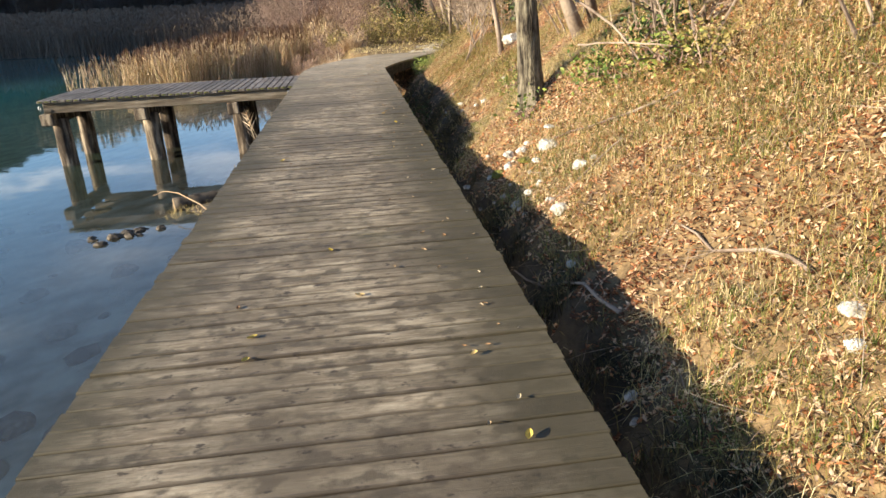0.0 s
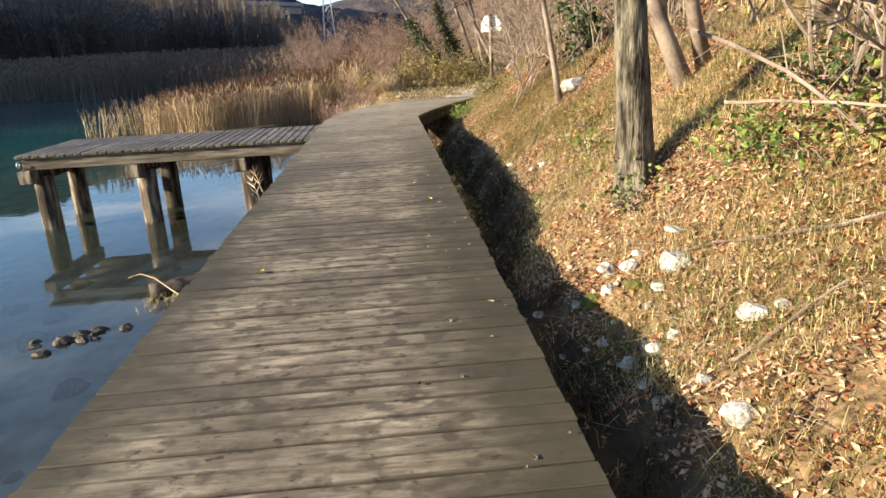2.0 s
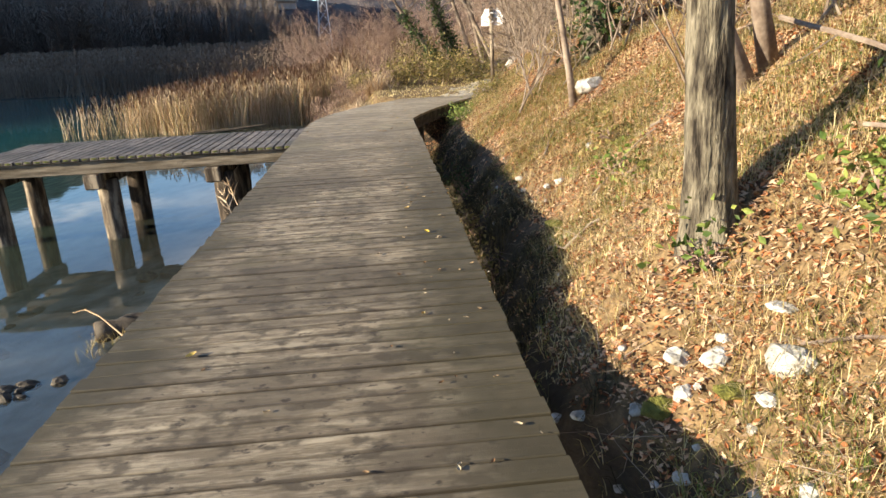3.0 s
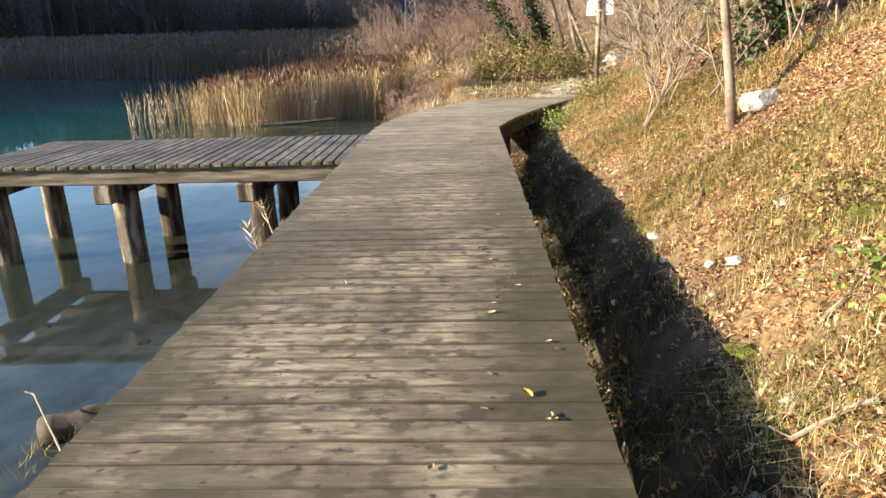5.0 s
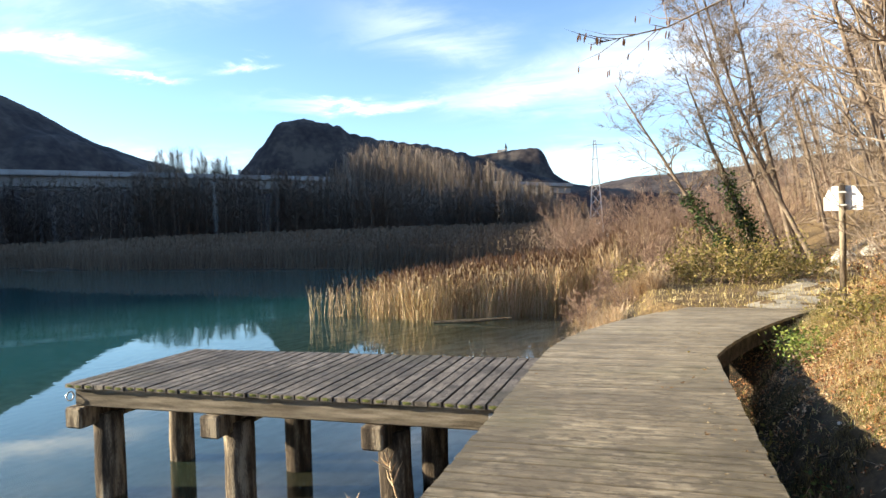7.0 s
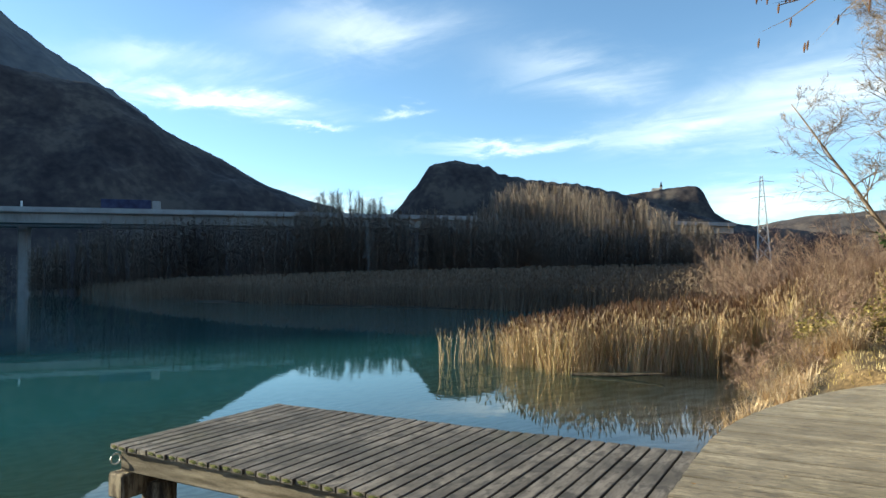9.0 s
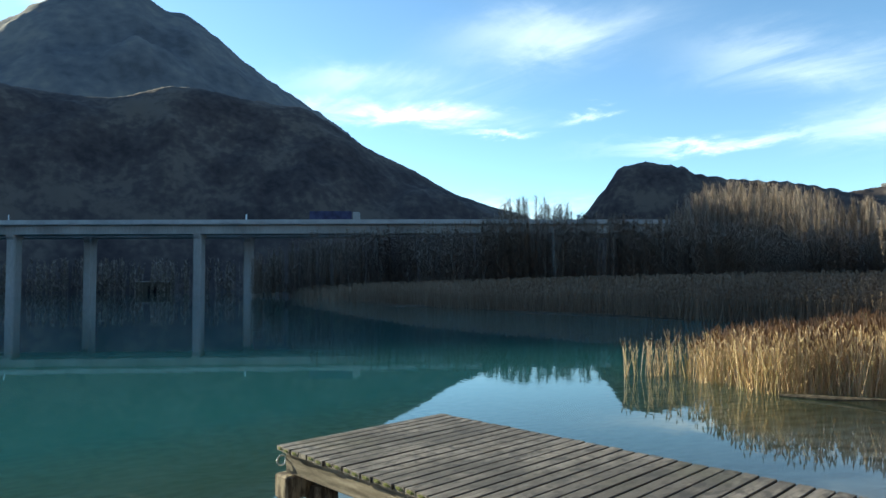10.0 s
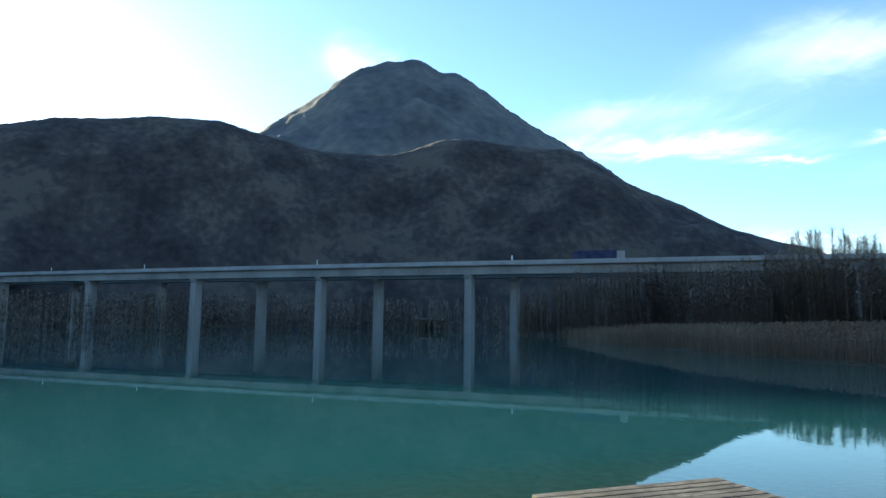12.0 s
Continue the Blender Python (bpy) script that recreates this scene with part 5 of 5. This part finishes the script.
sign = tagged(empty("sign", (3.14, 18.6, ground_at(3.14, 18.6))), "white notice board seen from behind on a wooden post", "sign")
V, F = [], []
tube(V, F, [Vector((0, 0, -0.2)), Vector((0.005, 0, 1.0)), Vector((0, 0, 2.02))], [0.05, 0.048, 0.045], 12)
mesh_object("post", V, F, M_POST, sign, smooth=True)
bm = bmesh.new()
outline = [(-0.27, 1.60), (0.27, 1.60), (0.27, 1.80), (0.16, 1.98), (-0.16, 1.98), (-0.27, 1.80)]
lo = [bm.verts.new((x, 0.055, z)) for x, z in outline]
hi = [bm.verts.new((x, 0.085, z)) for x, z in outline]
bm.faces.new(lo)
bm.faces.new(hi[::-1])
for k in range(6):
    bm.faces.new([lo[k], hi[k], hi[(k + 1) % 6], lo[(k + 1) % 6]])
bmesh.ops.recalc_face_normals(bm, faces=bm.faces)
board = part("board", bm, M_WHITE, sign, "white board with cut corners")
for z in (1.68, 1.88):
    part("clamp", box_bm(-0.075, -0.055, z - 0.012, 0.075, 0.052, z + 0.012, 0.003), M_STEEL, board, "grey metal clamp")
sign.rotation_euler = (0, 0, radians(-28))

# ---------------- stones, log, sticks ----------------
rng = random.Random(9)


def stone(x, y, sx, sy, sz, mat, label, turn=0.0, z=None):
    me = rock_mesh("stone", rng, sx, sy, sz)
    me.materials.append(mat)
    o = new("stone", me)
    o.location = (x, y, (ground_at(x, y) if z is None else z) + sz * 0.22)
    o.rotation_euler = (rng.uniform(-.2, .2), rng.uniform(-.2, .2), turn)
    return tagged(o, label, "stone")


for x, y, s, f in ((1.96, 4.36, 0.11, 0.9), (2.04, 3.66, 0.10, 0.8), (2.12, 3.56, 0.06, 0.7), (1.70, 3.13, 0.09, 0.8), (2.12, 0.61, 0.075, 0.6), (2.01, 0.44, 0.055, 0.7), (2.04, 4.58, 0.09, 0.35), (1.69, 4.75, 0.09, 0.6),
                   (1.77, 4.57, 0.08, 0.6), (1.84, 4.66, 0.05, 0.6), (1.75, 3.88, 0.06, 0.7), (1.59, 4.04, 0.10, 0.7), (1.72, 3.47, 0.06, 0.6), (1.82, 4.29, 0.06, 0.6), (1.63, 4.55, 0.07, 0.7), (1.52, 4.3, 0.06, 0.7),
                   (2.24, 8.81, 0.10, 0.6), (2.03, 9.99, 0.08, 0.6), (2.12, 8.95, 0.06, 0.6), (1.98, 9.5, 0.05, 0.7), (2.62, 9.1, 0.10, 0.4), (1.62, 2.6, 0.06, 0.6), (1.9, 7.3, 0.06, 0.6), (1.86, 10.6, 0.05, 0.7)):
    s *= 0.72
    stone(x, y, s * 1.15, s, s * f, M_ROCK, "small white limestone rock on the bank", rng.uniform(0, 6))
for k in range(34):
    y = rng.choice((rng.gauss(4.2, 0.6), rng.uniform(-1, 14)))
    x = float(np.interp(y, [-8, 4.3, 5.1, 5.8, 7, 8.5, 12, 15], [1.05, 1.02, 0.85, 0.85, 1.2, 1.42, 1.58, 1.45])) + rng.gauss(0.48, 0.16)
    s = rng.uniform(0.018, 0.045)
    stone(x, y, s * 1.2, s, s * 0.8, M_ROCK, "chip of pale limestone rubble in the ditch", rng.uniform(0, 6))
stone(3.24, 10.98, 0.25, 0.15, 0.16, M_ROCK, "long white limestone boulder among saplings", 0.4)
stone(6.0, 30.0, 0.5, 0.4, 0.35, M_ROCK, "pale boulder at the foot of the slope", 1.0)
stone(6.6, 29.5, 0.35, 0.3, 0.25, M_ROCK, "pale boulder at the foot of the slope", 2.0)
for k in range(14):
    x, y = -3.2 + rng.gauss(0, 0.22), 7.75 + rng.gauss(0, 0.14)
    s = rng.uniform(0.035, 0.09)
    stone(x, y, s * 1.3, s, s * 0.7, M_MUDDY, "small stone breaking the water surface", rng.uniform(0, 6), WATER - 0.02)
for k in range(60):
    x, y = rng.uniform(-7, -1.2), rng.uniform(0.5, 13)
    s = rng.uniform(0.06, 0.22)
    stone(x, y, s * 1.2, s, s * 0.5, M_MUD, "stone on the lake bed", rng.uniform(0, 6))
mud = rock_mesh("mud_bank", random.Random(4), 0.62, 0.46, 0.09)
mud.materials.append(M_MUDDY)
o = new("mud_bank", mud)
o.location = (-1.85, 8.85, WATER - 0.01)
tagged(o, "hump of brown mud and dead roots at the water", "mud")
V, F = [], []
pts = wander(Vector((-2.72, 8.86, WATER + 0.07)), Vector((1, 0.30, 0.06)), 1.6, 16, random.Random(2), 0.05)
tube(V, F, pts, [0.115 + 0.014 * math.sin(k * 2.3) + 0.008 * math.sin(k * 5.1) for k in range(17)], 18)
log = tagged(mesh_object("log", V, F, M_DARKWOOD, smooth=True), "broken dark log with a pale sawn end in the shallows", "log")
axis_dir = (pts[1] - pts[0]).normalized()
side = axis_dir.orthogonal().normalized()
rim = [pts[0] - axis_dir * 0.012 + (Matrix.Rotation(k * math.pi / 9, 3, axis_dir) @ side) * 0.105 for k in range(18)]
mesh_object("sawn_end", rim + [p + axis_dir * 0.05 for p in rim], [tuple(range(18))[::-1]] + [(k, (k + 1) % 18, 18 + (k + 1) % 18, 18 + k) for k in range(18)], M_REED, log, "pale sawn wood face")
weeds = random.Random(19)
V, F = [], []
for _ in range(260):
    q = Vector((weeds.uniform(-2.75, -1.2), weeds.gauss(8.75, 0.2), WATER - 0.02))
    twig(V, F, q, Vector((weeds.gauss(0, 0.6), weeds.gauss(0, 0.6), 1)), weeds.uniform(0.06, 0.22), 0.003, weeds)
tagged(mesh_object("shore_weeds", V, F, M_GRASS), "dead straw weeds on the mud by the log", "weeds", kind="stuff")
V, F = [], []
tube(V, F, [Vector((-3.16, 9.35, WATER + 0.13)), Vector((-2.9, 9.1, WATER + 0.25)), Vector((-2.6, 8.75, WATER + 0.29)), Vector((-2.2, 8.32, WATER + 0.2)), Vector((-1.9, 8.0, WATER + 0.02))], [0.004, 0.006, 0.007, 0.008, 0.008], 6)
tagged(mesh_object("stick", V, F, M_REED), "thin pale bent stick over the water", "stick")
for k, (x, y, L, a) in enumerate(((2.15, 0.9, 1.0, 1.7), (2.0, 6.9, 0.5, 2.4), (2.7, 3.4, 1.2, 2.2), (2.2, 7.7, 0.6, 0.1), (2.9, 7.9, 0.5, 1.9), (1.6, 1.6, 1.5, 1.75), (2.3, 9.8, 0.7, 1.2))):
    V, F = [], []
    d = Vector((math.cos(a), math.sin(a), 0))
    pts = [Vector((x, y, 0)) + d * L * t + Vector((0.03 * math.sin(t * 7 + k), 0.03 * math.cos(t * 5 + k), 0)) for t in np.linspace(0, 1, 7)]
    for p in pts:
        p.z = ground_at(p.x, p.y) + 0.035
    tube(V, F, pts, [0.013 - 0.001 * j for j in range(7)], 5)
    tagged(mesh_object("stick", V, F, M_TWIG), "fallen grey twig lying on the leaf litter", "stick")
# dead boughs lying across the bank above the litter
for k, (p, d, L, r) in enumerate((((1.85, 3.48, 0.0), (0.25, -0.06, 0.2), 0.6, 0.009), ((2.55, 5.65, 1.42), (0.1, -1.0, -0.1), 2.0, 0.015), ((2.3, 4.6, 1.0), (0.2, -1.0, 0.05), 1.3, 0.010))):
    bough = random.Random(200 + k)
    start = Vector(p)
    if k == 0:
        start.z = ground_at(start.x, start.y) + 0.03
    V, F = [], []
    way = wander(start, Vector(d), L, 8, bough, 0.10)
    if k:
        foot = Vector((way[-1].x + 0.35, way[-1].y + 0.1, 0))
        foot.z = ground_at(foot.x, foot.y) - 0.05
        way += [way[-1].lerp(foot, 0.5) + Vector((0.05, 0.05, 0.05)), foot]
    tube(V, F, way, [r * (1 - 0.05 * j) for j in range(len(way))], 6)
    ob = tagged(mesh_object("fallen_bough", V, F, M_TWIG), "dead bare bough leaning over the bank", "branch")
    if k:
        V, F = [], []
        for j in range(2, 8):
            twig(V, F, way[j], Vector((bough.uniform(-0.6, 0.6), bough.uniform(-0.6, 0.3), bough.uniform(-0.4, 0.8))), bough.uniform(0.2, 0.6), r * 0.3, bough)
        mesh_object("spray", V, F, M_TWIG, ob, "thin dead side twigs")["kind"] = "stuff"
V, F = [], []
pts = wander(Vector((-6.6, 27.6, WATER + 0.02)), Vector((1, 0.15, 0.02)), 2.6, 6, random.Random(6), 0.1)
tube(V, F, pts, [0.05, 0.07, 0.07, 0.06, 0.05, 0.03, 0.02], 8)
tagged(mesh_object("driftwood", V, F, M_DARKWOOD), "dark driftwood branch floating before the reeds", "driftwood")


# ---------------- litter and grass ----------------
def array_mesh(name, verts, quads, tris, mat):
    """One mesh from arrays: quads and tris index into verts."""
    me = bpy.data.meshes.new(name)
    me.vertices.add(len(verts))
    me.vertices.foreach_set("co", verts.astype(np.float32).ravel())
    nq, nt = len(quads), len(tris)
    me.loops.add(nq * 4 + nt * 3)
    me.loops.foreach_set("vertex_index", np.concatenate([quads.ravel(), tris.ravel()]).astype(np.int32))
    me.polygons.add(nq + nt)
    me.polygons.foreach_set("loop_start", np.concatenate([np.arange(nq) * 4, nq * 4 + np.arange(nt) * 3]).astype(np.int32))
    me.materials.append(mat)
    me.update(calc_edges=True)
    return new(name, me)


def unit(a):
    return a / np.linalg.norm(a, axis=1, keepdims=True)


def litter(name, spots, mat, label, size):
    """Fallen leaves, each a small folded diamond lying at its own tilt."""
    p = np.array(spots)
    n = len(p)
    s = (size * nr.uniform(0.55, 1.35, n))[:, None]
    a = nr.uniform(0, 6.283, n)
    d = unit(np.stack([np.cos(a), np.sin(a), nr.uniform(-0.8, 0.8, n)], 1))
    side = np.stack([-np.sin(a), np.cos(a), nr.uniform(-0.7, 0.7, n)], 1)
    u = unit(side - d * (side * d).sum(1, keepdims=True))
    w = np.cross(d, u)
    c = p + np.stack([np.zeros(n), np.zeros(n), 0.008 + s[:, 0] * nr.uniform(0.1, 0.6, n)], 1)
    r = lambda lo, hi: nr.uniform(lo, hi, (n, 1))
    v = np.stack([c - d * s, c + u * s * r(.22, .55) + w * s * r(-.1, .45), c + d * s + w * s * r(-.3, .4), c - u * s * r(.22, .55) + w * s * r(-.1, .45)], 1).reshape(-1, 3)
    k = np.arange(n)[:, None] * 4
    tris = np.concatenate([k + [0, 1, 2], k + [0, 2, 3]])
    return tagged(array_mesh(name, v, np.zeros((0, 4), int), tris, mat), label, "leaf litter", kind="stuff")


def scatter(n, x0, x1, y0, y1, rng, keep=None):
    xs, ys = rng.uniform(x0, x1, n), rng.uniform(y0, y1, n)
    if keep is not None:
        k = keep(xs, ys)
        xs, ys = xs[k], ys[k]
    return list(zip(xs.tolist(), ys.tolist(), ground_height(xs, ys).tolist()))


nr = np.random.RandomState(4)
off_deck = lambda x, y: (x > np.interp(y, [-5, 15.2, 17.9, 19.1, 20.1, 30], [1.0, 1.0, 1.3, 1.8, 3.2, 1.0])) & (wobble(x * 9, y * 7, 3.1) < np.interp(
    x - np.interp(y, [4.3, 5.1, 5.8, 7, 8.5, 12, 17, 20], [1.02, 0.85, 0.85, 1.2, 1.42, 1.58, 1.55, 2.4]), [0.2, 0.42, 0.6], [-0.62, -0.35, 2.0]))
rng = random.Random(14)
litter("leaf_litter", scatter(270000, 0.9, 4.2, -5, 20, nr, off_deck) + scatter(5000, 1.2, 2.3, 14.3, 19, nr), M_LEAF, "thick orange-brown fallen leaves on the bank", 0.019)
litter("hillside_litter", scatter(34000, 4.2, 11, -5, 34, nr), M_LEAF, "fallen leaves on the wooded slope", 0.05)


def grass(name, spots, height, mat, label, width=0.004, flop=0.6):
    """Bent blades, each a strip that narrows to its tip."""
    p = np.array(spots)
    n = len(p)
    h = (height * nr.uniform(0.4, 1.3, n))[:, None]
    a = nr.uniform(0, 6.283, n)
    o = np.stack([np.cos(a), np.sin(a), np.zeros(n)], 1)
    w = np.stack([-np.sin(a), np.cos(a), np.zeros(n)], 1) * width
    f = (nr.uniform(0.1, 1.0, n) * flop)[:, None]
    up = np.array([[0.0, 0.0, 1.0]])
    p = p - up * 0.01
    m = p + o * h * f * 0.4 + up * h * 0.6
    t = p + o * h * f * 1.1 + up * h * np.maximum(0.15, 1 - 0.55 * f)
    v = np.stack([p - w, p + w, m + w * 0.8, m - w * 0.8, t], 1).reshape(-1, 3)
    k = np.arange(n)[:, None] * 5
    return tagged(array_mesh(name, v, k + [0, 1, 2, 3], k + [3, 2, 4], mat), label, "grass", kind="stuff")


def clumpy(limit):
    return lambda x, y: off_deck(x, y) & (wobble(x, y, 1.7) + 0.6 * wobble(x, y, 4.7) > limit)


grass("dry_grass", scatter(165000, 1.1, 4.5, -5, 20, nr, clumpy(-0.4)), 0.135, M_GRASS, "dry straw-coloured grass on the bank", 0.0019, 1.8)
grass("green_grass", scatter(130000, 1.1, 4.2, -5, 20, nr, clumpy(0.1)), 0.10, M_GREENGRASS, "patches of green grass among leaves", 0.0022, 1.8)
grass("path_grass", scatter(9000, -1.2, 7, 19.9, 31, nr), 0.11, M_GRASS, "short dry grass beside the footpath", 0.005, 0.9)
grass("slope_grass", scatter(22000, 4.2, 12, -5, 34, nr, clumpy(-0.1)), 0.30, M_GRASS, "long dry grass on the wooded slope", 0.006, 0.9)
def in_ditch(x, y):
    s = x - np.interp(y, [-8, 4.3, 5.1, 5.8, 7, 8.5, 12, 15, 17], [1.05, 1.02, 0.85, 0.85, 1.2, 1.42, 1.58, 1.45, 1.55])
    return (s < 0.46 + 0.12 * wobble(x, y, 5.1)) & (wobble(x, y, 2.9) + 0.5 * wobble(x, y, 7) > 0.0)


grass("ditch_grass", scatter(60000, 1.05, 2.0, -2.5, 17, nr, in_ditch), 0.16, M_SHADEWEED, "brown and olive weeds, darkened for the shade in the ditch", 0.0025, 1.7)

tuft = random.Random(61)
hummocks = []
for k in range(22):
    cx, cy, n = tuft.uniform(-2.0, 1.3), tuft.uniform(20.8, 30.5), tuft.randint(120, 420)
    if cx > 0.6 and cy < 24:
        continue
    hummocks += [(cx + nr.normal(0, 0.16), cy + nr.normal(0, 0.16)) for _ in range(n)]
hum = np.array(hummocks)
hz = np.maximum(ground_height(hum[:, 0], hum[:, 1]), WATER)
grass("sedge_tussocks", list(zip(hum[:, 0].tolist(), hum[:, 1].tolist(), hz.tolist())), 0.62, M_REED, "straw-coloured drooping sedge tussocks at the marsh edge", 0.006, 1.5)
V, F = [], []
for _ in range(2600):
    y = tuft.uniform(-2, 18)
    x = tuft.uniform(1.25, 4.2)
    a = tuft.uniform(0, 6.28)
    twig(V, F, Vector((x, y, ground_at(x, y) + tuft.uniform(0.0, 0.03))), Vector((math.cos(a), math.sin(a), tuft.uniform(-0.1, 0.9) + 0.5 * math.cos(a))), tuft.uniform(0.08, 0.42), tuft.uniform(0.0012, 0.003), tuft)
tagged(mesh_object("twig_litter", V, F, M_TWIG), "thin dead twigs and weed stems on the bank", "twigs", kind="stuff")

for x, y, s in ((1.95, 7.9, 0.16), (2.5, 7.2, 0.13), (2.75, 8.3, 0.18), (1.75, 4.4, 0.1), (1.55, 4.6, 0.12), (1.5, 6.6, 0.15), (2.35, 6.1, 0.1)):
    me = rock_mesh("moss_cushion", rng, s * 0.7, s * 0.6, s * 0.35)
    me.materials.append(M_MOSSGREEN)
    o = new("moss_cushion", me)
    o.location = (x, y, ground_at(x, y) + 0.01)
    tagged(o, "bright green moss cushion on the bank", "moss", "moss on the bank")

# leaves lying on the boardwalk
rng = random.Random(33)
fallen = [(-0.012, 2.391, 1), (0.159, 1.656, 1), (0.717, 2.488, 0), (0.19, 9.774, 0), (-0.752, 9.785, 0), (-0.779, 8.732, 0), (0.711, 7.034, 1), (0.758, 12.939, 0)]
for _ in range(60):
    fallen.append((rng.choice((rng.uniform(-0.95, 0.95), rng.uniform(0.3, 0.95))), rng.uniform(-0.8, 17), rng.random() < 0.2))
for _ in range(90):
    fallen.append((rng.uniform(0.55, 0.97), rng.uniform(-0.8, 17), False))
for x, y, yellow in fallen:
    s = rng.uniform(0.007, 0.019) if not yellow else rng.uniform(0.017, 0.03)
    a = rng.uniform(0, 6.28)
    V, F = [], []
    for j in range(5):
        t = j / 4
        wd = s * 0.55 * math.sin(math.pi * (0.12 + 0.8 * t))
        cz = s * (0.32 * (2 * t - 1) ** 2 + 0.03)
        for q in (-1, 0, 1):
            V.append((s * 2 * (t - 0.5), q * wd, cz + abs(q) * wd * 0.8))
    for j in range(4):
        for q in range(2):
            b = j * 3 + q
            F.append((b, b + 1, b + 4, b + 3))
    o = mesh_object("fallen_leaf", V, F, M_LEAFY if yellow else M_DRYLEAF)
    o.matrix_basis = pose(x, y, 0.004, rng.uniform(-12, 12), rng.uniform(-12, 12), math.degrees(a))
    tagged(o, "curled yellow fallen leaf on the boardwalk" if yellow else "small curled brown leaf on the boardwalk", "leaf", "leaves on the boardwalk")


# ---------------- planks ----------------
def plank_mesh(x0, x1, width, thick, rng, slant0=0.0, slant1=0.0, along="x", sag=0.0015):
    """A plank with softly rounded, slightly uneven edges; its length runs along the given axis."""
    n = 6
    V, F = [], []
    half = width / 2
    c = 0.005
    for k in range(n + 1):
        t = k / n
        e0, e1 = rng.uniform(-sag, sag), rng.uniform(-sag, sag)
        dz = rng.uniform(-sag, sag)
        for u, z in ((-half + e0, -thick), (half + e1, -thick), (half + e1, -c + dz), (half - c + e1, dz), (-half + c + e0, dz), (-half + e0, -c + dz)):
            x = x0 + (x1 - x0) * t + (slant0 * (1 - t) + slant1 * t) * u
            V.append((x, u, z) if along == "x" else (-u, x, z))
    for k in range(n):
        for s in range(6):
            a, b = k * 6 + s, k * 6 + (s + 1) % 6
            F.append((a, b, b + 6, a + 6))
    F += [(5, 4, 3, 2, 1, 0), tuple(6 * n + s for s in range(6))]
    me = bpy.data.meshes.new("plank")
    me.from_pydata(V, [], [f[::-1] for f in F])
    me.update()
    return me


rng = random.Random(55)
PITCH = 0.131
shared = []
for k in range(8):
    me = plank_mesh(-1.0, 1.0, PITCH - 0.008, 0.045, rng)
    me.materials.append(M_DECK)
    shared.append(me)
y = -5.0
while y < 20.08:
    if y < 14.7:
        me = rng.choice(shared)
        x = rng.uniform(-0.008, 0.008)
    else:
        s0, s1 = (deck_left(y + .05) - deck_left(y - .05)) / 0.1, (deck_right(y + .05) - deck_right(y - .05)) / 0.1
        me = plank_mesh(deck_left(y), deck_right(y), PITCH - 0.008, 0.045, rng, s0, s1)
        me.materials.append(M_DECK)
        x = 0.0
    o = new("plank", me)
    o.parent = boardwalk
    o.matrix_local = BW @ pose(x, y, rng.uniform(-0.004, 0.004), rng.uniform(-1.4, 1.4), 0, rng.uniform(-0.12, 0.12) if y < 14.7 else 0)
    y += PITCH

rng = random.Random(56)
shared = []
for k in range(6):
    me = plank_mesh(-(DY1 - DY0) / 2, (DY1 - DY0) / 2, 0.124, 0.045, rng, along="y")
    me.materials.append(M_DOCK)
    shared.append(me)
n_planks = 36
dock_planks = []
for k in range(n_planks):
    x = DX0 + 0.07 + (DX1 - DX0 - 0.14) * k / (n_planks - 1)
    o = new("plank", rng.choice(shared))
    o.parent = dock
    dock_planks.append(o)
    o.matrix_local = DK @ pose(x, (DY0 + DY1) / 2 + rng.uniform(-0.01, 0.01), DZ + rng.uniform(-0.002, 0.002), 0, rng.uniform(-0.6, 0.6), rng.uniform(-0.12, 0.12))
rng = random.Random(57)
for plank in dock_planks:
    if rng.random() < 0.8:
        bm = bmesh.new()
        bmesh.ops.create_icosphere(bm, subdivisions=1, radius=1.0)
        for v in bm.verts:
            v.co = Vector((v.co.x * 0.055 + rng.uniform(-.005, .005), -(DY1 - DY0) / 2 + 0.004 + v.co.y * 0.016, -0.022 + v.co.z * 0.02))
        part("moss", bm, M_MOSS, plank, "olive moss on the plank's end")
